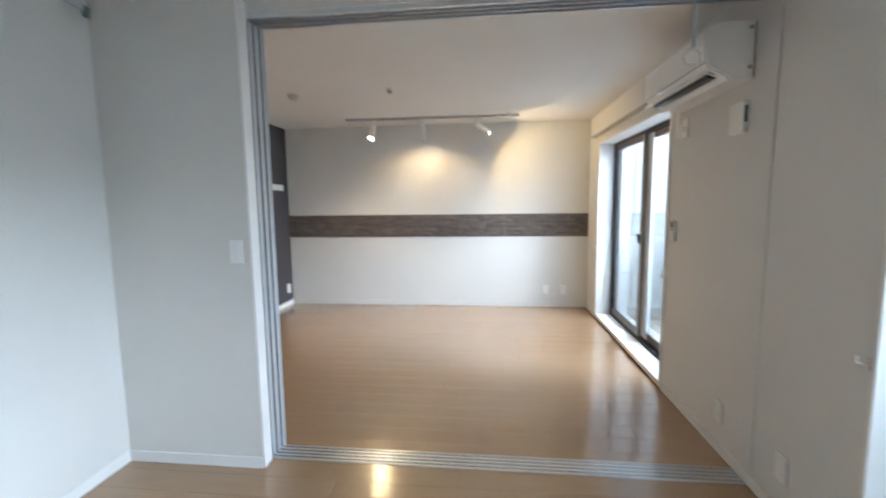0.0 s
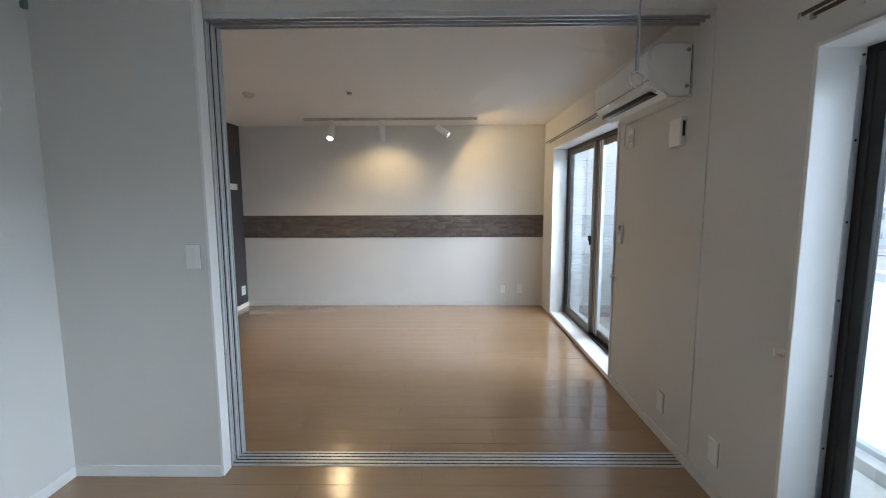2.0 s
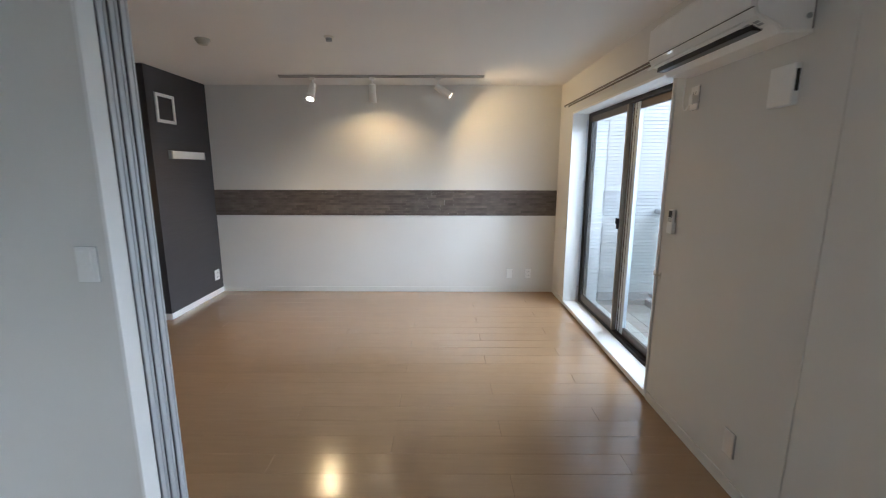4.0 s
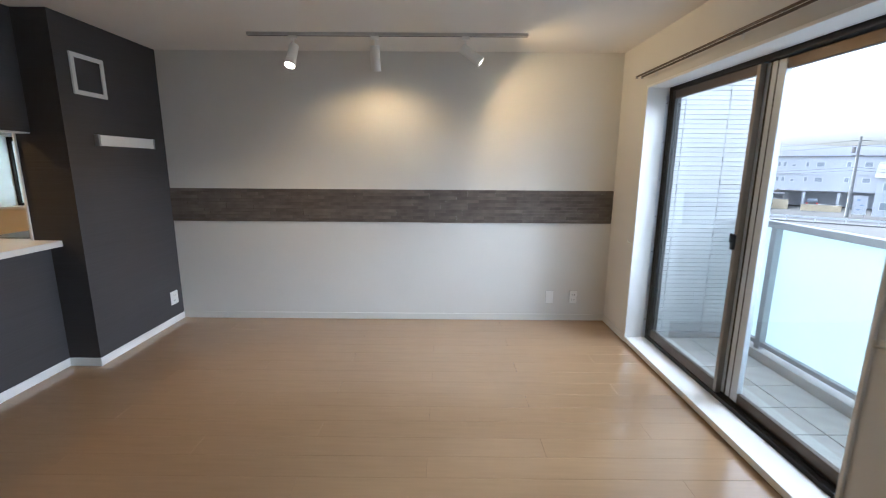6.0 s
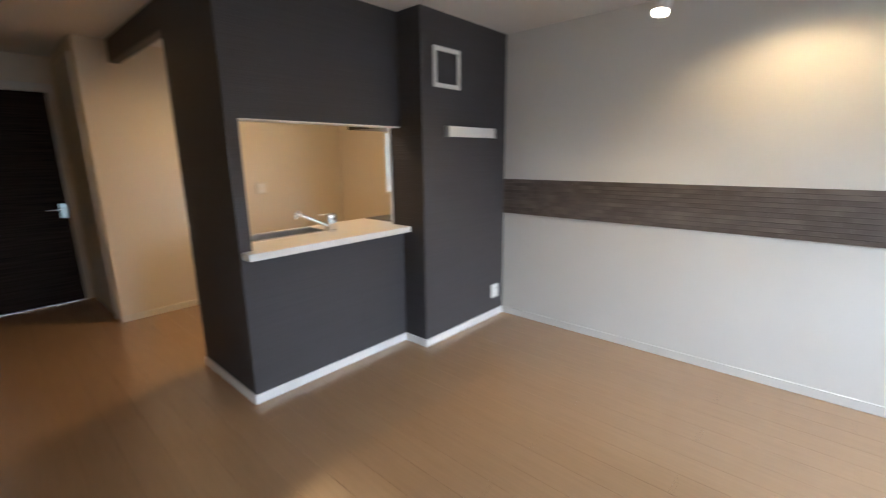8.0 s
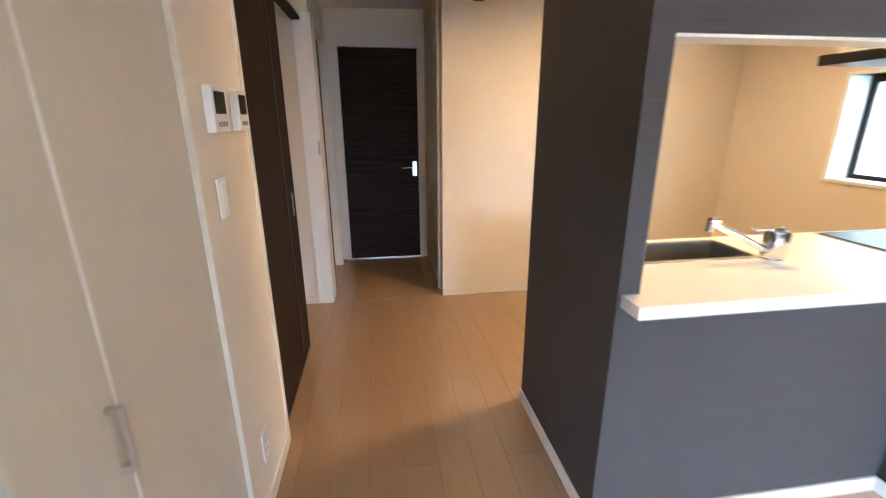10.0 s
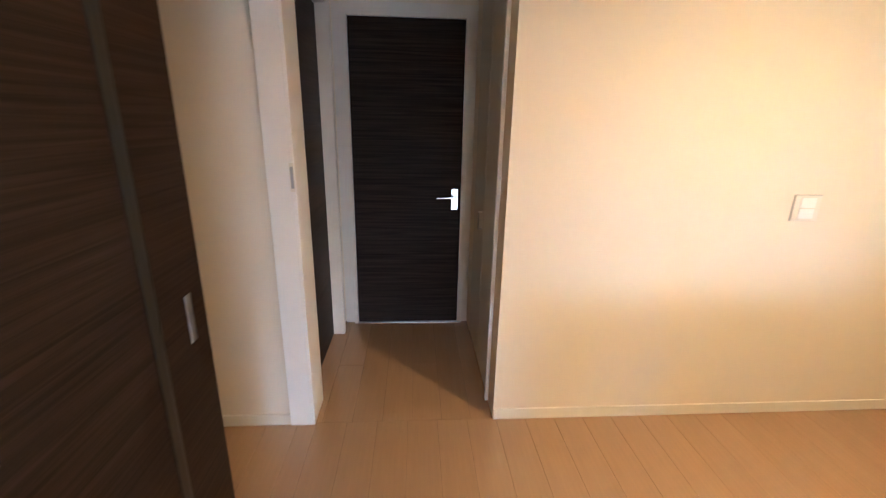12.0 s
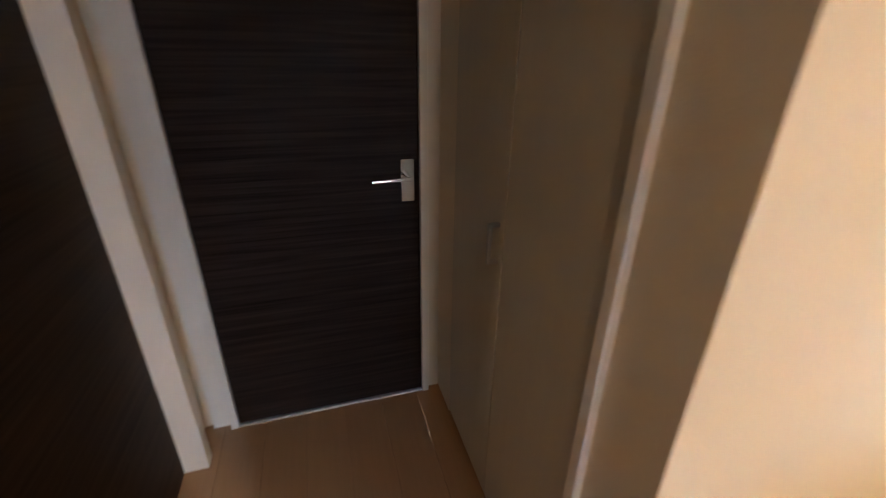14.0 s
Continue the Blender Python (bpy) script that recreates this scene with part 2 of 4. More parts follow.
walls("wall_washroom", M_WARMWALL, "cream papered wall beyond the open sliding door", (-6.6, XK, -4.75, -3.353, -0.008, H), (XK, -4.85, -4.75, -4.6, -0.008, H), (-4.95, -4.83, -4.6, -3.60, -0.008, H))
walls("wall_corridor", M_WARMWALL, "cream papered corridor walls", (XE - 0.15, XE, -3.52, -2.35, -0.008, H), (XE, -6.6, -3.56, -3.44, -0.008, H), (XE, -6.6, -3.44, -3.385, 2.09, H), (XE, -7.43, -3.44, -3.3855, -0.008, 2.09), (XE, -7.402, -2.445, -2.30, -0.008, H), (-7.402, -6.6, -2.445, -2.30, 2.30, H), (-7.402, -6.6, -2.35, -2.30, -0.008, 2.30))
walls("wall_storage", M_WARMWALL, "cream papered wall beside the sliding door", (-4.86, -4.37, -3.52, YS, -0.008, H), (-4.37, -3.60, -3.52, YS, 2.30, H), (XK, -4.86, -3.52, YS, 2.09, H), (-5.72, -4.86, -3.60, -3.475, -0.008, 2.09))
walls("wall_closet", M_WALL, "plain inner wall of the storage closet", (-4.37, -3.60, -4.1, -4.0, -0.008, H), (-4.47, -4.37, -4.1, -3.52, -0.008, H))
structure("wall_bedroom_west", boxes((-3.40, -3.233, -7.4, -3.64, -0.008, H)), M_WALL, "white papered bedroom wall", "wall")
structure("wall_bedroom_south", boxes((-3.40, 0, -7.55, -7.4, -0.008, H)), M_WALL, "white papered bedroom wall", "wall")
walls("wall_stub", M_WALL, "short white papered wall beside the sliding partition", (-3.60, -2.462, -3.64, -3.568, -0.008, H), (-3.66, -3.60, -4.1, -3.568, -0.008, H))
structure("wall_header", boxes((-3.60, 0, -3.566, -3.414, 2.330, H)), M_WALL, "white papered header over the sliding partition", "wall")
bm = cells((-2.23, -2.16, -1.01), (-0.008, 0.884, 1.645, H), -4.35, -4.247, lambda i, j: not (i == 1 and j == 1))
bmesh.ops.transform(bm, matrix=Matrix(((0, 0, 1, 0), (1, 0, 0, 0), (0, 1, 0, 0), (0, 0, 0, 1))), verts=bm.verts)
structure("wall_charcoal", bm, M_DARKWALL, "charcoal papered kitchen wall with a serving hatch", "wall")
structure("wall_charcoal_end", boxes((-5.02, -4.35, -2.23, -2.16, -0.008, H)), M_DARKWALL, "charcoal papered end wall of the kitchen", "wall")
structure("column", boxes((-4.36, -4.02, -1.01, 0, -0.008, H)), M_DARKWALL, "charcoal papered column beside the serving hatch", "column")
structure("beam", boxes((XK, -5.02, -2.215, -2.145, 2.22, H)), M_DARKWALL, "charcoal papered beam over the kitchen entrance", "beam")
structure("trim_hatch", boxes((-4.352, -4.250, -2.158, -1.012, 1.636, 1.6445), (-4.362, -4.35, -1.022, -1.010, 0.91, 1.645), (-4.362, -4.35, -2.16, -1.022, 1.645, 1.657)), M_TRIM, "thin white trim on the hatch edge", "trim")

# baseboards
BH = 0.06
structure("baseboard_north", boxes((-4.02, 0, -0.009, 0, 0, BH), bevel=0.002), M_WALL, "white baseboard", "baseboard")
structure("baseboard_charcoal", boxes((-4.02, -4.010, -1.02, -0.009, 0, BH), (-4.247, -4.02, -1.02, -1.01, 0, BH), (-4.247, -4.237, -2.24, -1.02, 0, BH), (-5.02, -4.247, -2.24, -2.23, 0, BH), bevel=0.002), M_TRIM, "white baseboard along the charcoal wall", "baseboard")
structure("baseboard_east", boxes((-0.009, 0, W2[1] + 0.02, W1[0] - 0.03, 0, BH), (-0.009, 0, W1[1] + 0.03, -0.009, 0, BH), bevel=0.002), M_WALL, "white baseboard under the windows wall", "baseboard")
structure("baseboard_kitchen", boxes((XK, XK + 0.009, -2.44, 0, 0, BH), (XK, XK + 0.009, -4.6, -3.458, 0, BH), bevel=0.002), M_CREAM, "cream baseboard", "baseboard")
structure("baseboard_storage", boxes((-4.85, -4.37, YS, YS + 0.009, 0, BH), bevel=0.002), M_CREAM, "cream baseboard", "baseboard")
structure("baseboard_bedroom", boxes((-3.233, -2.462, -3.649, -3.64, 0, BH), (-3.233, -3.224, -7.4, -3.649, 0, BH), bevel=0.002), M_TRIM, "white baseboard in the bedroom", "baseboard")

# door casings
structure("trim_stub", boxes((-2.462, -2.448, -3.642, -3.566, 0, 2.38), bevel=0.002), M_TRIM, "white end trim of the short wall", "trim")
structure("trim_corner", boxes((XK, XK + 0.014, -3.456, -3.353, 0, 2.12), (-6.645, XK + 0.014, -3.353, -3.338, 0, 2.12), bevel=0.002), M_TRIM, "white casing at the corridor corner", "trim")
structure("trim_slider", boxes((-4.885, -4.86, -3.47, -3.392, 0, 2.09), bevel=0.002), M_CREAM, "cream jamb beside the sliding door", "trim")
structure("trim_slider_rail", boxes((XK + 0.02, -4.885, -3.465, -3.405, 2.07, 2.09)), M_DOOR, "dark head rail of the sliding door", "trim")
structure("trim_corridor_corner", boxes((-6.628, -6.600, -2.458, -2.36, 0, 2.30), bevel=0.003), M_TRIM, "cream casing of the corridor closet", "trim")
structure("trim_strip", boxes((-0.004, 0, -3.568, -3.53, 0.0, 2.29), bevel=0.002), M_WALL, "white stop strip of the sliding partition", "trim")


# ---- windows ----
def balcony_window(name, y0, y1, z0, z1, split, label):
    """A two sash sliding window, the far sash on the inner track, in a lined reveal."""
    w = thing(name, (0, (y0 + y1) / 2, 0), label, "window", kind="structure")
    h = (y1 - y0) / 2
    s = split - (y0 + y1) / 2
    d = 0.155
    part("window_sill", boxes((-0.012, d, -h, h, 0.012, z0), bevel=0.003), M_TRIM, w, "white sill board")
    for ya, yb in ((-h - 0.018, -h), (h, h + 0.018)):
        part("lining", boxes((-0.012, d, ya, yb, 0.012, z1 + 0.018), bevel=0.003), M_TRIM, w, "white reveal lining")
    part("lining", boxes((-0.012, d, -h, h, z1, z1 + 0.018), bevel=0.003), M_TRIM, w, "white reveal lining")
    for ya, yb in ((-h, -h + 0.003), (h - 0.003, h)):
        strip = part("edge_strip", boxes((d - 0.024, d - 0.001, ya, yb, z0 + 0.002, z1 - 0.06)), M_ALU, w, "silver screw strip on the lining")
        for k in range(7):
            z = z0 + 0.16 + k * 0.285
            bm = bmesh.new()
            rod(bm, (d - 0.013, ya - 0.001, z), (d - 0.013, yb + 0.001, z), 0.0045, segments=10)
            part("screw", bm, M_BLACK, strip, "dark screw head")
    part("window_frame", boxes((d, d + 0.08, -h - 0.02, -h + 0.035, 0.0, z1 + 0.02), (d, d + 0.08, h - 0.035, h + 0.02, 0.0, z1 + 0.02),
                               (d, d + 0.08, -h + 0.035, h - 0.035, 0.0, z0 + 0.025), (d, d + 0.08, -h + 0.035, h - 0.035, z1 - 0.03, z1 + 0.02),
                               (d + 0.036, d + 0.039, -h + 0.035, h - 0.035, z0 + 0.025, z0 + 0.04), bevel=0.002), M_FRAME, w, "dark bronze window frame")
    zb, zt = z0 + 0.027, z1 - 0.032
    x = d + 0.005
    inner = part("sash", boxes((x, x + 0.032, h - 0.078, h - 0.03, zb, zt), bevel=0.003), M_FRAME, w, "dark sash of the inner track")
    # rails lighter than the jamb stile: warm light put into their tone
    part("rail", boxes((x, x + 0.032, s + 0.045, h - 0.078, zb, zb + 0.07), bevel=0.003), M_BRONZE, inner, "bronze bottom rail")
    part("rail", boxes((x, x + 0.032, s + 0.045, h - 0.078, zt - 0.055, zt), bevel=0.003), M_BRONZE, inner, "bronze top rail")
    part("meeting_stile", boxes((x - 0.002, x + 0.034, s + 0.018, s + 0.045, zb, zt), bevel=0.003), M_LIT_BRONZE, inner, "bronze meeting stile toned lighter for warm light")
    pane = part("pane", boxes((x + 0.010, x + 0.016, s + 0.040, h - 0.074, zb + 0.065, zt - 0.05)), M_GLASS, inner, "clear glass pane")
    pane.visible_shadow = False
    part("latch", boxes((x - 0.022, x - 0.002, s + 0.020, s + 0.042, 0.98, 1.07), (x - 0.032, x - 0.020, s + 0.023, s + 0.039, 1.02, 1.075), bevel=0.004), M_BLACK, inner, "black crescent latch")
    x = d + 0.043
    outer = part("sash", boxes((x, x + 0.032, -h + 0.03, -h + 0.078, zb, zt), bevel=0.003), M_FRAME, w, "dark sash of the outer track")
    part("rail", boxes((x, x + 0.032, -h + 0.078, s - 0.115, zb, zb + 0.07), bevel=0.003), M_BRONZE, outer, "bronze bottom rail")
    part("rail", boxes((x, x + 0.032, -h + 0.078, s - 0.115, zt - 0.055, zt), bevel=0.003), M_BRONZE, outer, "bronze top rail")
    pane = part("pane", boxes((x + 0.010, x + 0.016, -h + 0.074, s - 0.110, zb + 0.065, zt - 0.05)), M_GLASS, outer, "clear glass pane")
    pane.visible_shadow = False
    cover = part("meeting_stile", boxes((x - 0.004, x + 0.032, s - 0.115, s + 0.03, zb, zt), bevel=0.003), M_SASH, outer, "silver meeting stile")
    for ya, yb in ((s - 0.020, s - 0.006), (s - 0.064, s - 0.056)):
        part("groove", boxes((x - 0.0048, x - 0.0038, ya, yb, zb, zt)), M_GROOVE, cover, "dark strip for the shade in a groove")
    return w


balcony_window("window_1", *W1, -1.475, "bronze aluminium sliding balcony window in a white reveal")
balcony_window("window_2", *W2, -5.15, "bronze aluminium sliding balcony window in the bedroom")

w3 = thing("window_3", ((KW[0] + KW[1]) / 2, 0, KW[2]), "small dark framed kitchen window in a white reveal", "window", kind="structure")
kh, kz = (KW[1] - KW[0]) / 2, KW[3] - KW[2]
part("window_sill", boxes((-kh - 0.02, kh + 0.02, -0.014, 0.148, -0.004, 0.018), bevel=0.003), M_TRIM, w3, "white sill board")
for x0, x1 in ((-kh - 0.018, -kh + 0.012), (kh - 0.012, kh + 0.018)):
    part("lining", boxes((x0, x1, -0.012, 0.148, 0.018, kz), bevel=0.002), M_TRIM, w3, "white reveal lining")
part("lining", boxes((-kh - 0.018, kh + 0.018, -0.012, 0.148, kz, kz + 0.018), bevel=0.002), M_TRIM, w3, "white reveal lining")
part("window_frame", boxes((-kh, -kh + 0.04, 0.148, 0.195, 0, kz), (kh - 0.04, kh, 0.148, 0.195, 0, kz), (-kh + 0.04, kh - 0.04, 0.148, 0.195, 0, 0.045), (-kh + 0.04, kh - 0.04, 0.148, 0.195, kz - 0.04, kz), bevel=0.002), M_FRAME, w3, "dark bronze frame")
kp = part("pane", boxes((-kh + 0.035, kh - 0.035, 0.168, 0.173, 0.04, kz - 0.035)), M_FROST, w3, "frosted glass pane")


# ---- sliding partition ----
track = thing("sliding_door_track", (-1.22, -3.49, 0), "silver aluminium floor and head track of the sliding partition", "door track", kind="structure")
part("floor_track", boxes((-1.235, 1.208, -0.065, 0.065, -0.008, 0.004), bevel=0.001), M_ALU, track, "grooved silver floor track")
for gy in (-0.045, -0.015, 0.015, 0.045):
    part("groove", boxes((-1.235, 1.208, gy - 0.004, gy + 0.004, 0.0042, 0.0052)), M_GROOVE, track, "dark strip for the shade in a track groove")
head_track = part("head_track", boxes((-2.34, 1.22, -0.072, 0.072, 2.321, 2.330)), M_ALU, track, "silver head track")
for ya, yb in ((-0.072, -0.058), (-0.026, -0.018), (0.018, 0.026), (0.058, 0.072)):
    part("flange", boxes((-2.34, 1.22, ya, yb, 2.305, 2.321)), M_ALU, head_track, "silver flange")
for ya, yb in ((-0.057, -0.027), (-0.017, 0.017), (0.027, 0.057)):
    part("slot", boxes((-2.34, 1.22, ya, yb, 2.317, 2.3205)), M_BLACK, track, "black running slot")

for k, (py, x0, x1) in enumerate(((-3.437, -3.622, -2.440), (-3.483, -3.56, -2.446), (-3.529, -3.545, -2.452))):
    p = thing("sliding_panel", ((x0 + x1) / 2, py, 0), "cream partition panel in a silver frame, slid open beside the closet", "sliding door", group="partition panels")
    hw = (x1 - x0) / 2
    for sx in (-1, 1):
        prof = [(0, -0.018), (0.006, -0.018), (0.006, -0.012), (0.014, -0.012), (0.014, -0.018), (0.035, -0.018), (0.035, 0.018), (0.024, 0.018), (0.024, 0.013), (0.011, 0.013), (0.011, 0.018), (0, 0.018), (0, 0.010), (0.005, 0.010), (0.005, -0.010), (0, -0.010)]
        bm = bmesh.new()
        ends = [[bm.verts.new((sx * (hw - px * (1 if sx > 0 else 1.5)), qy, z)) for px, qy in prof] for z in (0.006, 2.304)]
        for i in range(len(prof)):
            j = (i + 1) % len(prof)
            bm.faces.new((ends[0][i], ends[0][j], ends[1][j], ends[1][i]))
        bm.faces.new(ends[0])
        bm.faces.new(ends[1])
        bmesh.ops.recalc_face_normals(bm, faces=bm.faces)
        stile = part("stile", bm, M_STILE, p, "ribbed silver stile")
        # dark strips laid in the recesses to deepen their shade
        for px, qy in ((0.0175, 0.0134), (0.010, -0.0124)):
            gx = sx * (hw - px * (1 if sx > 0 else 1.5))
            part("groove", boxes((gx - 0.0042, gx + 0.0042, qy - 0.0004, qy + 0.0004, 0.006, 2.304)), M_GROOVE, stile, "dark strip for the shade in a groove")
    # thin grey strip in place of the shaded gap between stile and closet leaf
    part("gap_strip", boxes((-hw - 0.002, -hw, -0.012, 0.018, 0.006, 2.304)), M_GREYPLASTIC, p, "grey strip for the dark gap beside the stile")
    for z in (0.012, 0.87, 1.44, 2.269):
        part("rail", boxes((-hw + 0.0525, hw - 0.035, -0.014, 0.014, z, z + 0.034), bevel=0.002), M_GREYPLASTIC, p, "grey cross rail")
    for za, zb in ((0.046, 0.87), (0.904, 1.44), (1.474, 2.269)):
        part("panel", boxes((-hw + 0.0525, hw - 0.035, -0.004, 0.004, za, zb)), M_CREAM, p, "cream infill panel")


# ---- doors ----
def bar_handle(parent, x, y, z0, z1, side, mat=M_STEEL):
    """A small upright bow handle that stands off a leaf."""
    bm = bmesh.new()
    box(bm, x - 0.006, x + 0.006, y + side * 0.020, y + side * 0.030, z0, z1, bevel=0.002)
    for z in (z0 + 0.005, z1 - 0.005):
        box(bm, x - 0.006, x + 0.006, y, y + side * 0.022, z - 0.005, z + 0.005, bevel=0.001)
    return part("door_handle", bm, mat, parent, "slim metal bow handle")


closet = thing("closet_door", (-3.97, -3.420, 0), "cream folding closet door with a slim bow handle, closed", "closet door")
leaf = part("leaf", boxes((0.098, 0.318, -0.012, 0.012, 0.012, 2.295), bevel=0.003), M_GREIGE, closet)
# bright highlight of the leaf edge, added as a white strip
part("edge_strip", boxes((0.093, 0.098, -0.012, 0.0135, 0.012, 2.295), bevel=0.001), M_TRIM, closet, "white strip for the highlight on the leaf edge")
part("leaf", boxes((-0.385, 0.093, -0.012, 0.012, 0.012, 2.295), bevel=0.003), M_GREIGE, closet)
bar_handle(leaf, 0.126, 0.012, 0.835, 0.968, 1)
structure("trim_closet", boxes((-4.37, -4.357, -3.47, -3.394, 0, 2.30), bevel=0.002), M_CREAM, "cream closet casing", "trim")

slider = thing("sliding_door", (-5.258, -3.443, 0), "dark walnut laminate sliding door, half open", "sliding door")
sleaf = part("leaf", boxes((-0.500, 0.393, -0.016, 0.016, 0.008, 2.068), bevel=0.002), M_DOOR, slider)
part("groove", boxes((-0.278, -0.250, 0.0165, 0.020, 0.10, 2.02), bevel=0.001), M_INLAY, sleaf, "dark grey vertical inlay")
# the inlay's edge shadow, laid on as a black strip
part("groove", boxes((-0.292, -0.2785, 0.0165, 0.0172, 0.10, 2.02)), M_BLACK, sleaf, "black strip for the shadow beside the inlay")
part("door_handle", boxes((-0.430, -0.402, 0.0165, 0.0195, 0.90, 1.032), bevel=0.001), M_STEEL, sleaf, "recessed metal finger pull")

cor = thing("sliding_door", (-6.98, -3.425, 0), "dark walnut laminate door in the corridor, closed", "sliding door")
part("leaf", boxes((-0.398, 0.37, -0.014, 0.014, 0.008, 2.085), bevel=0.002), M_DOOR, cor)
structure("trim_corridor_door", boxes((-7.43, -7.38, -3.44, -3.335, 0, 2.12), (-7.38, -6.60, -3.44, -3.352, 2.09, 2.12), (-7.46, -7.43, -3.385, -3.35, 0, 2.12), bevel=0.002), M_DIMMED_TRIM, "white casing of the corridor door", "trim")

end = thing("door_1", (XE, -2.89, 0), "dark walnut laminate hinged door with a chrome lever, closed", "door", kind="structure")
part("leaf", boxes((0.004, 0.032, -0.366, 0.366, 0.012, 2.065), bevel=0.002), M_DOOR, end, "dark walnut leaf")
part("door_frame", boxes((0, 0.045, -0.395, -0.368, 0, 2.095), (0, 0.045, 0.368, 0.395, 0, 2.095), (0, 0.045, -0.368, 0.368, 2.068, 2.095), bevel=0.002), M_DIMMED_TRIM, end, "white door frame")
part("casing", boxes((0, 0.020, -0.46, -0.395, 0, 2.15), (0, 0.020, 0.395, 0.443, 0, 2.15), (0, 0.020, -0.395, 0.395, 2.095, 2.15), bevel=0.002), M_DIMMED_TRIM, end, "white outer casing")
part("threshold", boxes((0, 0.040, -0.368, 0.368, 0, 0.008), bevel=0.001), M_ALU, end, "silver threshold strip")
hb = boxes((0.032, 0.040, 0.301, 0.347, 0.868, 1.015), bevel=0.002)
plate = part("door_handle", hb, M_CHROME, end, "chrome lever handle with back plate")
bm = bmesh.new()
rod(bm, (0.040, 0.322, 0.958), (0.080, 0.322, 0.958), 0.010)
rod(bm, (0.080, 0.330, 0.958), (0.080, 0.198, 0.954), 0.008, 0.006)
part("lever", bm, M_CHROME, plate, "chrome lever", smooth=True)

ccl = thing("closet_door", (-6.915, -2.435, 0), "cream folding closet door in the corridor, closed", "closet door")
lf = part("leaf", boxes((-0.098, 0.285, -0.010, 0.010, 0.012, 2.29), bevel=0.003), M_GREIGE, ccl)
lf2 = part("leaf", boxes((-0.485, -0.103, -0.010, 0.010, 0.012, 2.29), bevel=0.003), M_GREIGE, ccl)
bar_handle(lf2, -0.130, -0.010, 0.855, 0.965, -1)


# ---- kitchen ----
worktop = thing("kitchen_worktop", (-4.60, -1.08, 0.885), "white kitchen worktop that runs out into a serving ledge", "worktop")
xs, ys = (-0.19, -0.13, 0.09, 0.247, 0.445), (-1.137, -1.075, -0.985, -0.435, 0.065, 1.075)
part("slab", cells(xs, ys, 0, 0.040, lambda i, j: i < 3 and j > 0 and not (i == 1 and j == 2)), M_WORKTOP, worktop)
part("ledge", cells(xs, ys, 0, 0.040, lambda i, j: i == 3 and j < 4), M_WORKTOP, worktop, "white serving ledge")
cab = thing("kitchen_cabinet", (-4.68, -1.08, 0), "cream kitchen base cabinet under the worktop", "cabinet")
part("body", boxes((-0.09, 0.325, -1.075, 1.075, 0.08, 0.70), (-0.09, 0.325, -0.40, 1.075, 0.70, 0.883)), M_CREAM, cab)
part("plinth", boxes((-0.05, 0.325, -1.075, 1.075, 0, 0.08)), M_GREYPLASTIC, cab)
for k in range(3):
    dr = part("door", boxes((-0.108, -0.091, -1.07 + k * 0.717, -1.07 + k * 0.717 + 0.710, 0.085, 0.878), bevel=0.002), M_CREAM, cab)
    part("handle", boxes((-0.122, -0.108, -1.02 + k * 0.717, -0.42 + k * 0.717, 0.80, 0.815), bevel=0.002), M_STEEL, dr)
sink = thing("kitchen_sink", (-4.62, -1.79, 0.735), "stainless steel sink set into the white worktop", "sink")
part("basin", boxes((-0.11, 0.11, -0.275, -0.27, 0, 0.188), (-0.11, 0.11, 0.27, 0.275, 0, 0.188), (-0.11, -0.105, -0.27, 0.27, 0, 0.188), (0.105, 0.11, -0.27, 0.27, 0, 0.188), (-0.105, 0.105, -0.27, 0.27, 0, 0.004)), M_STEEL, sink)
part("rim", boxes((-0.122, 0.125, -0.292, -0.272, 0.190, 0.194), (-0.122, 0.125, 0.272, 0.292, 0.190, 0.194), (-0.122, -0.107, -0.272, 0.272, 0.190, 0.194), (0.107, 0.125, -0.272, 0.272, 0.190, 0.194)), M_STEEL, sink)
bm = bmesh.new()
rod(bm, (0, 0, 0.004), (0, 0, 0.007), 0.045)
part("drain", bm, M_CHROME, sink)

tap = thing("kitchen_faucet", (-4.455, -1.50, 0.925), "chrome single lever kitchen faucet on the worktop", "faucet")
bm = bmesh.new()
rod(bm, (0, 0, 0), (0, 0, 0.012), 0.036)
box(bm, -0.030, 0.030, -0.031, 0.031, 0.010, 0.118, bevel=0.007)
part("body", bm, M_CHROME, tap, smooth=True)
bm = bmesh.new()
rod(bm, (-0.005, -0.015, 0.035), (-0.06, -0.205, 0.135), 0.013)
rod(bm, (-0.06, -0.195, 0.140), (-0.065, -0.228, 0.142), 0.018)
rod(bm, (-0.064, -0.222, 0.146), (-0.066, -0.226, 0.108), 0.014)
part("spout", bm, M_CHROME, tap, smooth=True)
part("lever", boxes((-0.012, 0.012, -0.100, 0.026, 0.119, 0.130), bevel=0.004), M_CHROME, tap, smooth=True)

hob = thing("cooking_hob", (-4.565, -0.52, 0.925), "flat dark glass hob with a steel edge in the worktop", "hob")
part("edge", boxes((-0.205, 0.155, -0.445, 0.315, 0, 0.003)), M_STEEL, hob)
part("glass_top", boxes((-0.195, 0.145, -0.435, 0.305, 0.003, 0.007), bevel=0.001), M_HOB, hob)
hood = thing("range_hood", (-4.70, -0.50, 1.655), "dark range hood over the hob", "range hood")
part("canopy", boxes((-0.27, 0.30, -0.44, 0.44, 0.0, 0.045), bevel=0.004), M_BLACK, hood)
part("housing", boxes((-0.20, 0.30, -0.40, 0.44, 0.045, 0.74), bevel=0.004), M_GREYPLASTIC, hood)


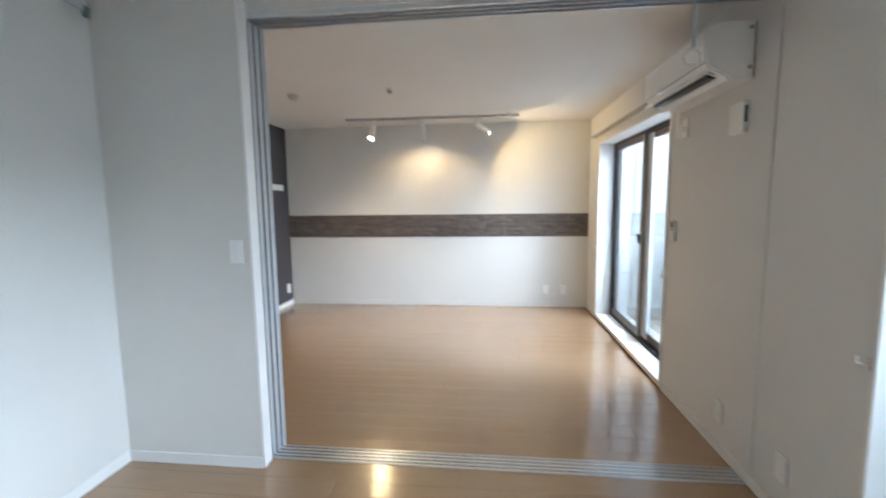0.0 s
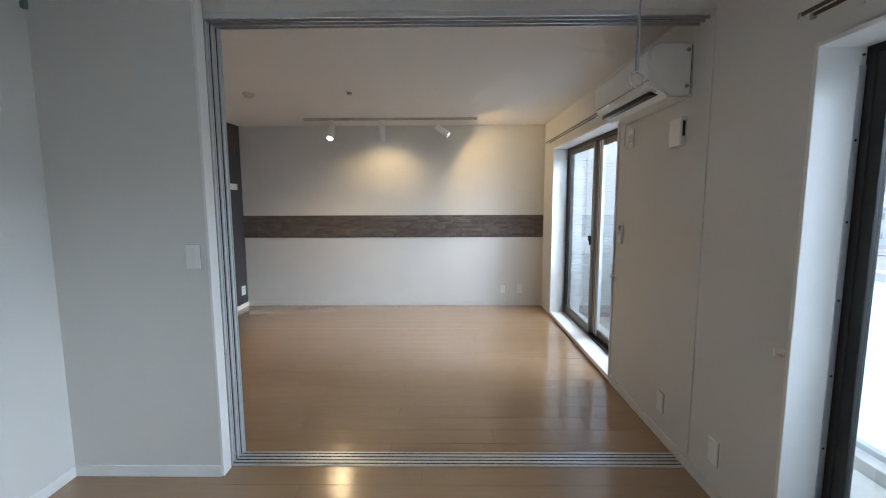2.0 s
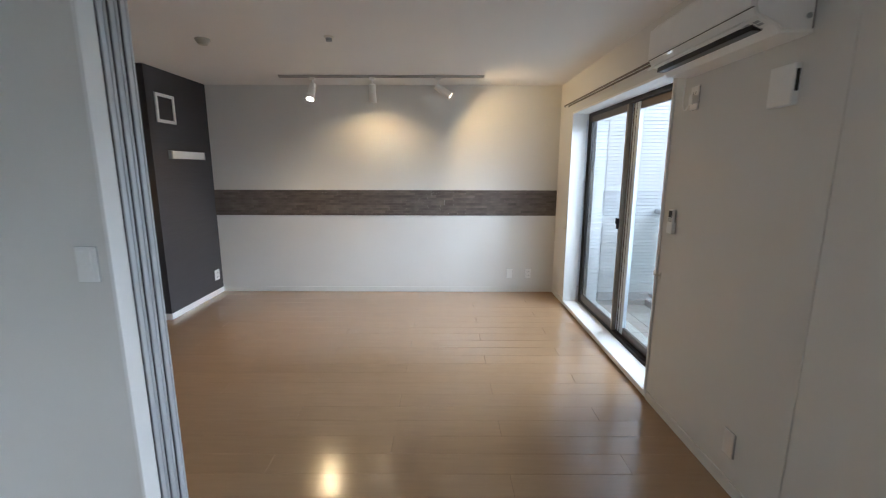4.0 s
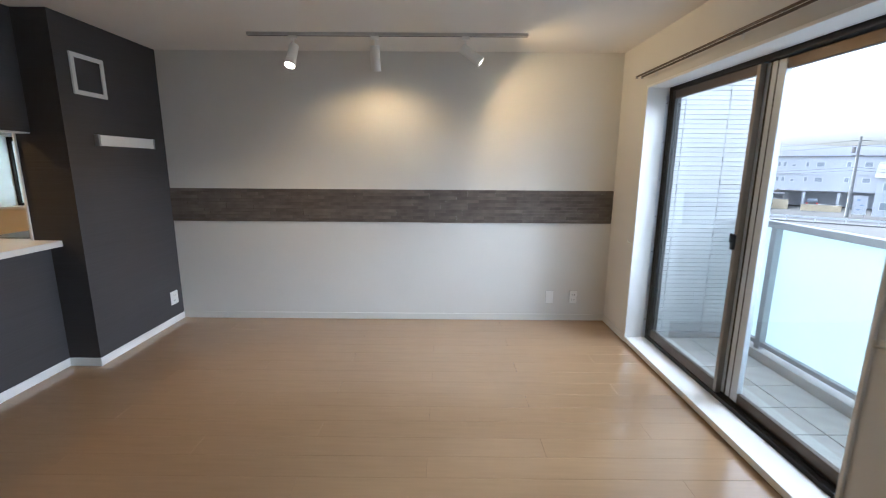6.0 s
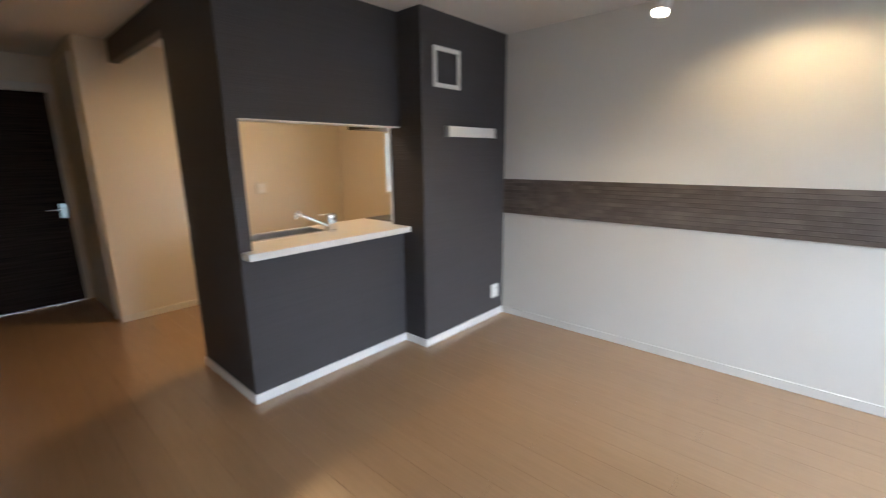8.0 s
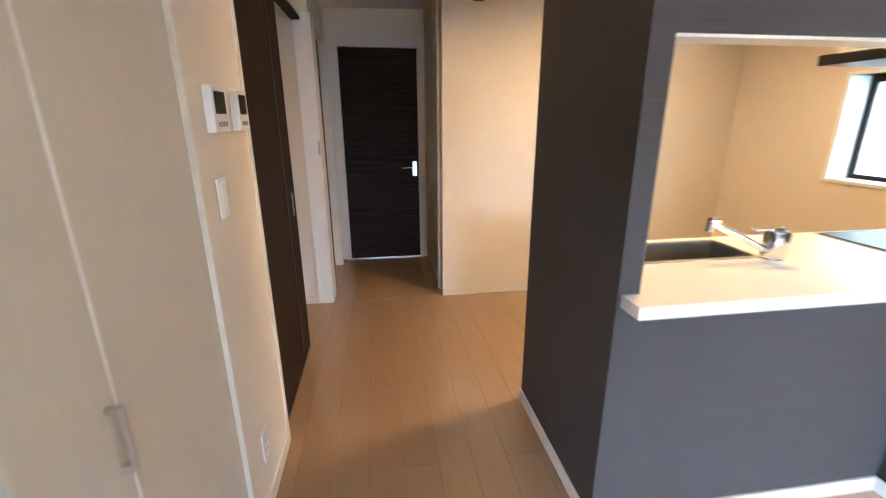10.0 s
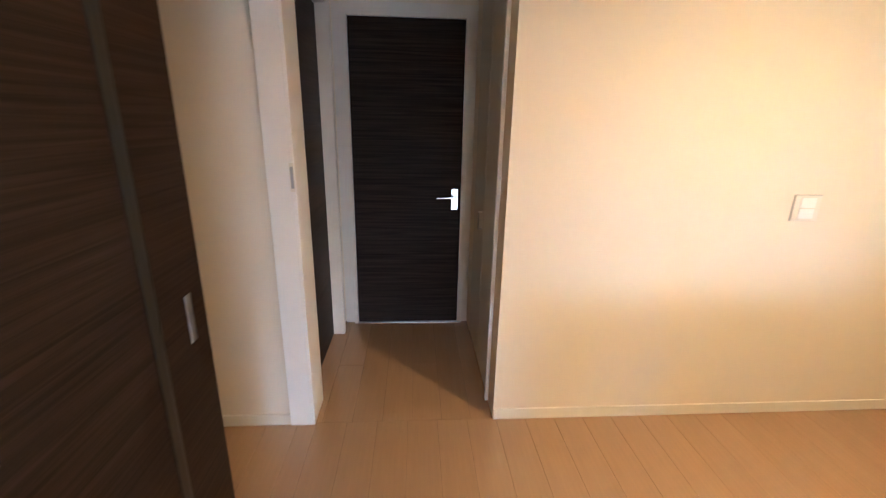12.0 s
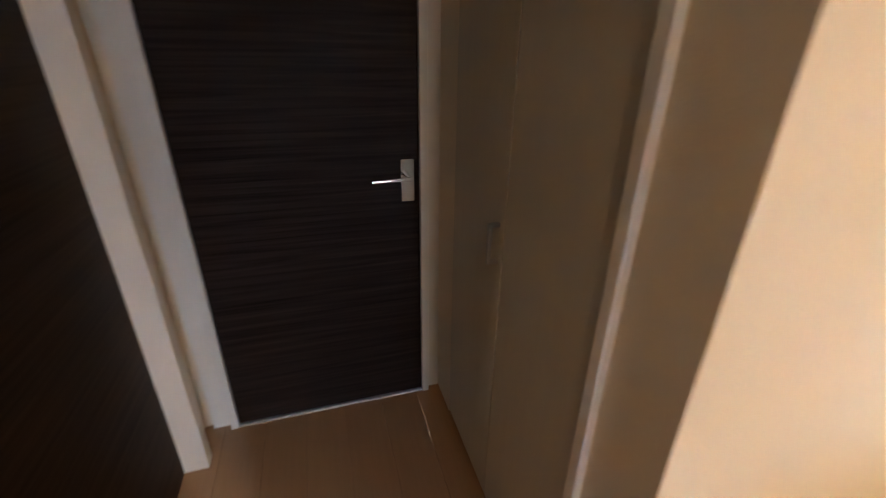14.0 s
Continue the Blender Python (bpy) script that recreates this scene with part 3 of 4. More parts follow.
# ---- lights ----
rail = thing("lighting_track", (-1.955, SPOT_Y, H), "slim grey ceiling lighting track", "lighting track")
part("rail", boxes((-1.035, 1.03, -0.017, 0.017, -0.022, 0), bevel=0.002), material("pale_grey_enamel", (0.5, 0.5, 0.5), 0.4), rail)
part("slot", boxes((-1.03, 1.025, -0.006, 0.006, -0.0235, -0.0225)), M_BLACK, rail)
for sx, aim, watts in SPOTS:
    d = Vector(aim).normalized()
    s = thing("track_spotlight", (sx, SPOT_Y, SPOT_Z), "white cylinder spotlight, switched on, on the ceiling track", "spotlight", group="track spotlights")
    part("adapter", boxes((-0.030, 0.030, -0.014, 0.014, 0.070, 0.092), bevel=0.003), M_PLASTIC, s)
    bm = bmesh.new()
    rod(bm, (0, 0, 0.0), (0, 0, 0.072), 0.008)
    part("stem", bm, M_PLASTIC, s, smooth=True)
    bm = bmesh.new()
    rod(bm, (-0.026, 0, 0), (0.026, 0, 0), 0.012)
    part("knuckle", bm, M_GREYPLASTIC, s, smooth=True)
    bm = bmesh.new()
    rod(bm, -d * 0.030, d * 0.125, 0.034, 0.037, segments=32)
    head = part("head", bm, M_PLASTIC, s, smooth=True)
    bm = bmesh.new()
    side = d.cross(Vector((0, 1, 0.3))).normalized()
    up = d.cross(side)
    rings = [[bm.verts.new(d * k + (side * math.cos(a) + up * math.sin(a)) * r) for a in [2 * math.pi * i / 32 for i in range(32)]] for k, r in ((0.124, 0.037), (0.146, 0.0375), (0.146, 0.0345), (0.124, 0.0335))]
    for ra, rb in zip(rings, rings[1:]):
        for i in range(32):
            bm.faces.new((ra[i], ra[(i + 1) % 32], rb[(i + 1) % 32], rb[i]))
    bmesh.ops.recalc_face_normals(bm, faces=bm.faces)
    part("rim", bm, M_PLASTIC, head, "white open rim", smooth=True)
    bm = bmesh.new()
    rod(bm, d * 0.1255, d * 0.129, 0.033, segments=32)
    part("bulb", bm, M_GLOW, head, "glowing warm lamp face", smooth=True)


def downlight(x, y, r, label):
    t = thing("downlight", (x, y, H), label, "ceiling light")
    bm = bmesh.new()
    rod(bm, (0, 0, -0.006), (0, 0, 0), r + 0.012, segments=32)
    part("trim_ring", bm, M_PLASTIC, t, smooth=True)
    bm = bmesh.new()
    rod(bm, (0, 0, -0.009), (0, 0, -0.0065), r, segments=32)
    part("diffuser", bm, M_LAMPGLASS, t, "glowing warm diffuser")


downlight(-5.48, -2.80, 0.06, "round warm downlight in the hall ceiling, on")
downlight(-5.25, -1.35, 0.08, "round warm downlight in the kitchen ceiling, on")

# white plastic darkened: the shade on the detector's side is put into its colour
M_SHADED = material("shade_toned_plastic", (0.52, 0.48, 0.41), 0.45, vary=0.04, scale=15)
smoke = thing("smoke_detector", (-3.08, -1.73, H), "round white smoke detector on the ceiling", "smoke detector")
bm = bmesh.new()
rod(bm, (0, 0, -0.014), (0, 0, 0), 0.052, segments=32)
part("base", bm, M_SHADED, smoke, smooth=True)
bm = bmesh.new()
rod(bm, (0, 0, -0.040), (0, 0, -0.014), 0.030, 0.048, segments=32)
part("cover", bm, M_SHADED, smoke, smooth=True)
rose = thing("ceiling_rose", (-2.15, -1.79, H), "small round white ceiling lamp socket", "ceiling rose")
bm = bmesh.new()
rod(bm, (0, 0, -0.012), (0, 0, 0), 0.034, segments=32)
part("base", bm, M_CREAM, rose, smooth=True)
bm = bmesh.new()
rod(bm, (0, 0, -0.032), (0, 0, -0.012), 0.022, segments=32)
part("socket", bm, M_GREYPLASTIC, rose, smooth=True)

# ---- air conditioner and wall fittings ----
ac = thing("air_conditioner", (0, -2.995, 1.965), "white wall air conditioner with an open louvre under the ceiling", "air conditioner")
prof = [(0, 0.0), (0, 0.27), (-0.165, 0.27), (-0.205, 0.258), (-0.225, 0.235), (-0.228, 0.085), (-0.215, 0.058), (-0.140, 0.022), (-0.120, 0.0)]
bm = bmesh.new()
rings = [[bm.verts.new((x, yy, z)) for x, z in prof] for yy in (-0.40, 0.40)]
n = len(prof)
for k in range(n):
    bm.faces.new((rings[0][k], rings[0][(k + 1) % n], rings[1][(k + 1) % n], rings[1][k]))
bm.faces.new(rings[0][::-1])
bm.faces.new(rings[1])
bmesh.ops.recalc_face_normals(bm, faces=bm.faces)
bmesh.ops.bevel(bm, geom=[e for e in bm.edges if abs(e.verts[0].co.y - e.verts[1].co.y) < 0.01], offset=0.008, segments=2, affect="EDGES")
part("body", bm, M_PLASTIC, ac, smooth=True)
part("front_panel", boxes((-0.236, -0.228, -0.392, 0.392, 0.088, 0.232), bevel=0.003), M_PLASTIC, ac, "flat white front panel")
part("outlet", boxes((-0.190, -0.150, -0.34, 0.37, 0.022, 0.046)), M_BLACK, ac, "dark air outlet")
bm = bmesh.new()
box(bm, -0.032, 0.032, -0.345, 0.375, -0.004, 0.004, bevel=0.003)
bmesh.ops.transform(bm, matrix=pose(-0.216, 0, 0.052, 0, -38, 0), verts=bm.verts)
part("louvre", bm, M_PLASTIC, ac, "tilted white louvre")
part("seam", boxes((-0.2295, -0.224, -0.392, 0.392, 0.0845, 0.0880)), M_BLACK, ac, "dark seam under the front panel")
part("indicator", boxes((-0.2305, -0.2265, 0.16, 0.20, 0.0715, 0.0795), bevel=0.001), emitter("indicator_lamp", (1.0, 0.97, 0.92), 0.10), ac, "small lit white indicator")
bm = bmesh.new()
box(bm, -0.024, 0.024, -0.050, 0.050, -0.0008, 0.0008)
bmesh.ops.transform(bm, matrix=pose(-0.1795, -0.335, 0.0395, 0, 25.6, 0), verts=bm.verts)
sticker = part("sticker", bm, M_PLASTIC, ac, "white rating label with grey marks")
for k, (u, v, du, dv) in enumerate(((-0.012, -0.028, 0.006, 0.014), (0.004, -0.028, 0.006, 0.014), (-0.008, 0.016, 0.011, 0.012), (-0.008, 0.038, 0.009, 0.006))):
    bm = bmesh.new()
    box(bm, u - du, u + du, v - dv, v + dv, -0.0014, 0.0012)
    bmesh.ops.transform(bm, matrix=pose(-0.1795, -0.335, 0.0395, 0, 25.6, 0), verts=bm.verts)
    part("mark", bm, M_GREYPLASTIC, sticker, "grey printed mark")
part("side_seam", boxes((-0.013, -0.010, -0.4012, -0.399, 0.012, 0.258)), M_BLACK, ac, "dark seam at the wall plate")
for z in (0.055, 0.235):
    bm = bmesh.new()
    rod(bm, (-0.03, -0.4045, z), (-0.03, -0.40, z), 0.010)
    part("screw_cover", bm, M_GREYPLASTIC, ac)


def wall_plate(place, turn, w, h, label, category, group="", rocker=True, holes=False, mat=None):
    """A plate that stands off a wall; its own x runs along the wall, y into the wall."""
    t = thing(category.replace(" ", "_"), place, label, category, group)
    t.rotation_euler = (0, 0, radians(turn))
    part("plate", boxes((-w / 2, w / 2, -0.008, 0, -h / 2, h / 2), bevel=0.0025), mat or M_PLASTIC, t)
    # thin grey rim: the plate's outline shadow is put into its colour
    part("edge", boxes((-w / 2 - 0.0015, w / 2 + 0.0015, -0.0025, 0, -h / 2 - 0.0015, h / 2 + 0.0015)), M_GREYPLASTIC, t, "grey rim coloured as the shadow around the plate")
    if rocker:
        part("rocker", boxes((-w * 0.28, w * 0.28, -0.0125, -0.008, -h * 0.40, -0.002), bevel=0.001), M_PLASTIC, t)
        part("rocker", boxes((-w * 0.28, w * 0.28, -0.0125, -0.008, 0.002, h * 0.40), bevel=0.001), M_PLASTIC, t)
    if holes:
        for z in (-h * 0.2, h * 0.2):
            part("socket", boxes((-0.012, -0.009, -0.0088, -0.0078, z - 0.007, z + 0.007), (0.009, 0.012, -0.0088, -0.0078, z - 0.007, z + 0.007)), M_BLACK, t, "dark plug slots")
    return t


# turn 0: on a wall that faces -y; 90: on a wall that faces +x; 180: faces +y; -90: faces -x
wall_plate((-2.53, -3.64, 1.16), 0, 0.07, 0.12, "white double rocker light switch on the short wall", "light switch")
wall_plate((-0.528, 0, 0.23), 0, 0.07, 0.12, "white blank outlet plate low on the wall", "wall outlet", rocker=False)
wall_plate((-0.303, 0, 0.23), 0, 0.07, 0.12, "white power outlet low on the wall", "wall outlet", rocker=False, holes=True)
wall_plate((-4.02, -0.125, 0.235), 90, 0.10, 0.12, "white outlet plate low on the charcoal column", "wall outlet", rocker=False, holes=True)
wall_plate((0, -3.262, 0.23), -90, 0.07, 0.12, "white blank outlet plate low on the window wall", "wall outlet", rocker=False)
wall_plate((0, -3.775, 0.23), -90, 0.07, 0.12, "white blank outlet plate low on the window wall", "wall outlet", rocker=False)
wall_plate((0, -2.68, 1.85), -90, 0.07, 0.12, "white outlet of the air conditioner with its plug", "wall outlet", rocker=False, holes=True)
wall_plate((XK, -1.04, 1.115), 90, 0.13, 0.12, "cream light switch plate on the kitchen wall", "light switch", mat=M_CREAM)
wall_plate((-4.51, YS, 1.21), 180, 0.07, 0.12, "white rocker light switch under the intercom", "light switch")
wall_plate((-4.55, YS, 0.27), 180, 0.07, 0.12, "white power outlet near the floor", "wall outlet", rocker=False, holes=True)
strike = thing("strike_plate", (XK + 0.014, -3.350, 1.23), "small cream door pull set in the casing", "strike plate")
part("plate", boxes((0, 0.004, -0.010, 0.010, -0.06, 0.06), bevel=0.0015), M_CREAM, strike)
part("recess", boxes((0.004, 0.0048, -0.006, 0.006, -0.045, 0.045)), M_GREYPLASTIC, strike)

plug = thing("power_plug", (-0.008, -2.70, 1.84), "white plug and cord of the air conditioner", "plug")
part("plug_body", boxes((-0.032, 0, -0.016, 0.016, -0.022, 0.022), bevel=0.005), M_PLASTIC, plug)
cd = bpy.data.curves.new("cord", "CURVE")
cd.dimensions, cd.bevel_depth = "3D", 0.004
sp = cd.splines.new("BEZIER")
sp.bezier_points.add(2)
for q, co in zip(sp.bezier_points, ((-0.028, 0, -0.02), (-0.012, 0.085, -0.04), (-0.006, 0.11, 0.13))):
    q.co, q.handle_left_type, q.handle_right_type = co, "AUTO", "AUTO"
cd.materials.append(M_PLASTIC)
cord = new("cord", cd)
cord.parent = plug

ctl = thing("ventilation_box", (0, -3.30, 1.80), "white ventilation box with a dark slot on the wall", "vent")
part("housing", boxes((-0.030, 0, -0.065, 0.06, -0.080, 0.072), bevel=0.006), M_PLASTIC, ctl)
part("slot", boxes((-0.022, -0.008, -0.0660, -0.0645, -0.03, 0.050)), M_BLACK, ctl, "dark side slot")

rem = thing("remote_control", (0, -2.585, 1.178), "white remote control in its wall holder", "remote control")
part("holder", boxes((-0.022, 0, -0.030, 0.030, -0.065, 0.0), bevel=0.004), M_PLASTIC, rem)
rb = part("handset", boxes((-0.020, -0.004, -0.025, 0.025, -0.055, 0.075), bevel=0.004), M_PLASTIC, rem)
part("display", boxes((-0.0212, -0.0198, -0.018, 0.018, 0.028, 0.066)), M_BLACK, rb, "dark display")
for r in range(3):
    for c in range(3):
        part("button", boxes((-0.0215, -0.0200, -0.016 + c * 0.012, -0.008 + c * 0.012, 0.004 + r * 0.007, 0.009 + r * 0.007)), M_GREYPLASTIC, rb)

for y, z in ((-2.50, 0.842), (-0.484, 0.842), (-4.135, 0.842)):
    hk = thing("tieback_hook", (0, y, z), "small metal curtain tieback hook on the wall", "hook", group="tieback hooks")
    part("rose", boxes((-0.006, 0, -0.012, 0.012, -0.022, 0.022), bevel=0.002), M_CREAM, hk)
    bm = bmesh.new()
    rod(bm, (-0.006, 0, 0), (-0.040, 0, 0.004), 0.005)
    rod(bm, (-0.040, 0, 0.002), (-0.040, 0, 0.028), 0.005)
    part("prong", bm, M_CREAM, hk, smooth=True)


def curtain_rail(y0, y1, z):
    t = thing("curtain_rail", (0, (y0 + y1) / 2, z), "double bronze curtain rail over the balcony window", "curtain rail", group="curtain rails")
    h = (y1 - y0) / 2
    for x in (-0.05, -0.09):
        part("rail", boxes((x - 0.005, x + 0.005, -h, h, -0.006, 0.006), bevel=0.002), M_BRONZE, t)
        for e in (-h, h):
            part("end_cap", boxes((x - 0.008, x + 0.008, e - 0.007, e + 0.007, -0.014, 0.008), bevel=0.003), M_GREYPLASTIC, t)
    for k in range(3):
        yy = -h + 0.12 + k * (h - 0.12)
        part("bracket", boxes((-0.098, 0, yy - 0.010, yy + 0.010, 0.006, 0.011), (-0.004, 0, yy - 0.012, yy + 0.012, -0.02, 0.02), bevel=0.001), M_ALU, t)


curtain_rail(-2.56, -0.49, 2.112)
curtain_rail(-6.25, -4.19, 2.045)

pic = thing("picture_rail", (-3.233, -5.5, 2.345), "thin picture rail with a grey green end cap", "picture rail")
part("rail", boxes((0, 0.012, -1.85, 1.84, 0, 0.018), bevel=0.002), M_ALU, pic)
part("end_cap", boxes((0, 0.022, 1.83, 1.853, -0.03, 0.022), bevel=0.003), material("grey_green_plastic", (0.16, 0.22, 0.19), 0.5), pic)

hang = thing("ceiling_hanger", (-0.60, -4.12, H), "white hanging rod with a ring for a laundry pole", "laundry hanger")
bm = bmesh.new()
rod(bm, (0, 0, -0.014), (0, 0, 0), 0.028, segments=24)
part("rose", bm, M_PLASTIC, hang, smooth=True)
bm = bmesh.new()
rod(bm, (0, 0, -0.42), (0, 0, -0.014), 0.005)
rod(bm, (0, 0, -0.512), (0, 0, -0.42), 0.007)
part("rod", bm, M_GREYPLASTIC, hang, smooth=True)
bm = bmesh.new()
ring_r, tube = 0.026, 0.0045
loops = []
for i in range(28):
    a = 2 * math.pi * i / 28
    loops.append([bm.verts.new(((ring_r + tube * math.cos(b)) * math.sin(a), tube * math.sin(b), -0.540 + (ring_r + tube * math.cos(b)) * math.cos(a))) for b in [2 * math.pi * j / 10 for j in range(10)]])
for i in range(28):
    for j in range(10):
        bm.faces.new((loops[i][j], loops[(i + 1) % 28][j], loops[(i + 1) % 28][(j + 1) % 10], loops[i][(j + 1) % 10]))
bmesh.ops.recalc_face_normals(bm, faces=bm.faces)
part("ring", bm, M_GLASS, hang, "clear plastic ring", smooth=True)

pf = thing("wall_frame", (-4.02, -0.755, 2.04), "square white frame with charcoal paper inside on the column", "wall vent")
part("frame", boxes((0, 0.014, -0.142, -0.112, -0.135, 0.135), (0, 0.014, 0.112, 0.142, -0.135, 0.135), (0, 0.014, -0.112, 0.112, -0.135, -0.105), (0, 0.014, -0.112, 0.112, 0.105, 0.135), bevel=0.003), M_TRIM, pf)
part("inset", boxes((0, 0.005, -0.112, 0.112, -0.105, 0.105)), M_DARKWALL, pf, "charcoal inset panel")
wr = thing("wall_rail", (-4.02, -0.48, 1.607), "white boxed wall rail on the charcoal column", "wall rail")
part("body", boxes((0.010, 0.032, -0.290, 0.300, -0.036, 0.040), bevel=0.003), M_PLASTIC, wr)
for e in (-0.294, 0.285):
    part("end_cap", boxes((0, 0.034, e - 0.006, e + 0.012, -0.040, 0.042), bevel=0.002), M_GREYPLASTIC, wr)

for k, (x, w) in enumerate(((-4.545, 0.13), (-4.765, 0.11))):
    it = thing("intercom", (x, YS, 1.465), "white wall intercom panel with a dark display", "intercom", group="intercom panels")
    part("body", boxes((-w / 2, w / 2, 0, 0.026, -0.065, 0.065), bevel=0.005), M_PLASTIC, it)
    part("display", boxes((-w * 0.30, w * 0.36, 0.0262, 0.0275, -0.012, 0.05)), M_BLACK, it, "dark display")
    for r in range(3):
        part("button", boxes((-w * 0.26 + r * w * 0.2, -w * 0.12 + r * w * 0.2, 0.0262, 0.0285, -0.048, -0.034), bevel=0.001), M_GREYPLASTIC, it)

# ---- balcony ----
BZ = -0.15
balcony = structure("balcony_floor", boxes((0.2, 1.30, -7.6, 0.2, BZ - 0.15, BZ - 0.012)), M_CONCRETE, "grey tiled balcony floor", "balcony")
structure("balcony_kerb", boxes((1.14, 1.32, -7.6, -0.02, BZ - 0.012, BZ + 0.07), bevel=0.006), M_CONCRETE, "grey kerb under the balcony railing", "kerb")
siding = structure("wall_siding", boxes((0.2, 1.33, -0.004, 0.16, -0.4, 3.3)), M_SIDING, "white split face siding at the balcony end", "wall")
structure("siding_base", boxes((0.2, 1.14, -0.035, -0.004, BZ - 0.012, BZ + 0.05)), M_CONCRETE, "grey base strip under the siding", "trim")
fence = thing("balcony_railing", (1.20, -3.7, BZ + 0.07), "aluminium balcony railing with frosted white panels", "railing")
part("top_rail", boxes((-0.035, 0.035, -3.85, 3.68, 1.045, 1.100), bevel=0.006), M_RAILING, fence)
part("bottom_rail", boxes((-0.02, 0.02, -3.85, 3.68, 0.03, 0.07), bevel=0.003), M_RAILING, fence)
py = 3.27
while py > -3.8:
    part("post", boxes((-0.03, 0.025, py - 0.028, py + 0.028, 0, 1.045), bevel=0.003), M_RAILING, fence)
    part("panel", boxes((0.027, 0.035, py - 1.02, py - 0.006, 0.05, 1.05)), M_FROST, fence, "frosted white panel")
    py -= 1.03
part("panel", boxes((0.027, 0.035, 3.28, 3.66, 0.05, 1.05)), M_FROST, fence, "frosted white panel")

# ---- town ----
GZ = -5.5
M_GROUND = material("town_ground", (0.075, 0.073, 0.070), 0.9, vary=0.25, scale=0.08, bump=0.3, bump_scale=3)
M_PAVING = material("worn_pavement", (0.12, 0.12, 0.118), 0.85, vary=0.15, scale=1.5)
M_ROAD = material("asphalt", (0.045, 0.045, 0.048), 0.85, vary=0.15, scale=0.5, bump=0.3, bump_scale=20)
# white shifted to blue: haze over the town is put into the paint
M_FACADE = material("haze_tinted_white", (0.48, 0.50, 0.54), 0.75, vary=0.05, scale=0.3)
M_BEIGE = material("beige_wall", (0.55, 0.46, 0.32), 0.8, vary=0.08, scale=0.6)
# glass paled and blued to hold the same haze
M_WINDOW = material("haze_tinted_glass", (0.24, 0.27, 0.31), 0.3, vary=0.1)
M_ROOF = material("grey_roof", (0.16, 0.16, 0.17), 0.7, vary=0.12, scale=0.5)
# blue of the distance haze is mixed into the hill's colour
M_HILL = material("haze_tinted_hill", (0.072, 0.080, 0.118), 0.95, vary=0.25, scale=0.02)
M_POLE = material("pole_concrete", (0.19, 0.19, 0.19), 0.8, vary=0.08)
M_LEAF = material("hedge_green", (0.030, 0.042, 0.022), 0.8, vary=0.3, scale=2)
M_RED = material("red_lamp_plastic", (0.5, 0.02, 0.02), 0.3)
M_CAR = material("dark_car_paint", (0.08, 0.07, 0.07), 0.25, coat=0.5)

bm = bmesh.new()
bmesh.ops.create_grid(bm, x_segments=8, y_segments=8, size=1500, matrix=pose(0, 0, GZ))
structure("ground", bm, M_GROUND, "grey brown ground of the town", "ground")
EYE = Vector((-1.5, -3.9, 0))


def facing(angle, dist):
    """A pose on the ground: dist metres off in that direction (degrees from +y to +x); its -y looks back."""
    a = radians(angle)
    return Matrix.Translation(EYE + Vector((math.sin(a) * dist, math.cos(a) * dist, GZ))) @ pose(0, 0, 0, 0, 0, -angle)


def town_thing(name, m, label, category, group=""):
    t = thing(name, (0, 0, 0), label, category, group)
    t.matrix_basis = m
    return t


road = structure("road", boxes((-120, 90, -4.0, 4.0, 0.0, 0.02)), M_ROAD, "grey asphalt road between the buildings", "road")
road.matrix_basis = facing(41, 78)
pv = structure("pavement", boxes((-120, 90, -6.2, -4.0, 0.0, 0.15)), M_PAVING, "pale concrete pavement along the road", "pavement")
pv.matrix_basis = facing(41, 78)
gf = town_thing("guard_fence", facing(41, 72.5), "white roadside guard fence", "fence")
part("rail", boxes((-60, 40, -0.04, 0.04, 0.55, 0.75)), M_FACADE, gf)
for k in range(34):
    part("post", boxes((-58 + k * 2.9, -57.85 + k * 2.9, -0.06, 0.06, 0, 0.8)), M_FACADE, gf)

ap = town_thing("apartment_building", facing(41, 100), "long white three storey apartment building with small windows", "building")
part("wall", boxes((-11.5, 8.0, 0, 9, 2.9, 8.75), (-11.5, 8.0, 5, 9, 0, 2.9), (-30, -11.5, 1.5, 9, 0, 8.75)), M_FACADE, ap)
part("roof", boxes((-30.2, 8.2, -0.25, 9.2, 8.75, 8.95)), M_ROOF, ap)
part("ledge", boxes((-11.5, 8.0, -0.12, 0, 5.75, 5.9)), M_FACADE, ap)
for k in range(5):
    part("column", boxes((-11.4 + k * 4.6, -11.0 + k * 4.6, 0.1, 0.6, 0, 2.7)), M_FACADE, ap)
for z in (4.45, 7.05):
    for x, w, h in ((-10.2, 0.9, 0.75), (-7.3, 0.4, 0.8), (-6.1, 0.4, 0.8), (-5.3, 0.4, 0.8), (-4.0, 0.5, 0.4), (-2.15, 0.4, 0.8), (-0.4, 1.0, 0.75), (3.2, 0.5, 0.8), (5.6, 0.9, 0.75)):
        wd = part("window", boxes((x - w / 2 - 0.08, x + w / 2 + 0.08, -0.06, 0.05, z, z + h + 0.12)), M_ALU, ap)
        part("pane", boxes((x - w / 2, x + w / 2, -0.075, -0.062, z + 0.07, z + h + 0.05)), M_WINDOW, wd)
car = town_thing("car", facing(40.6, 99), "dark parked car with red tail lamps under the building", "car")
part("body", boxes((-0.85, 0.85, 0, 4.2, 0.3, 0.95), bevel=0.12), M_CAR, car)
part("cabin", boxes((-0.72, 0.72, 0.5, 3.0, 0.95, 1.5), bevel=0.15), M_WINDOW, car)
for x in (-0.7, 0.7):
    part("tail_lamp", boxes((x - 0.14, x + 0.14, -0.02, 0.05, 0.68, 0.86), bevel=0.02), M_RED, car, "red tail lamp")
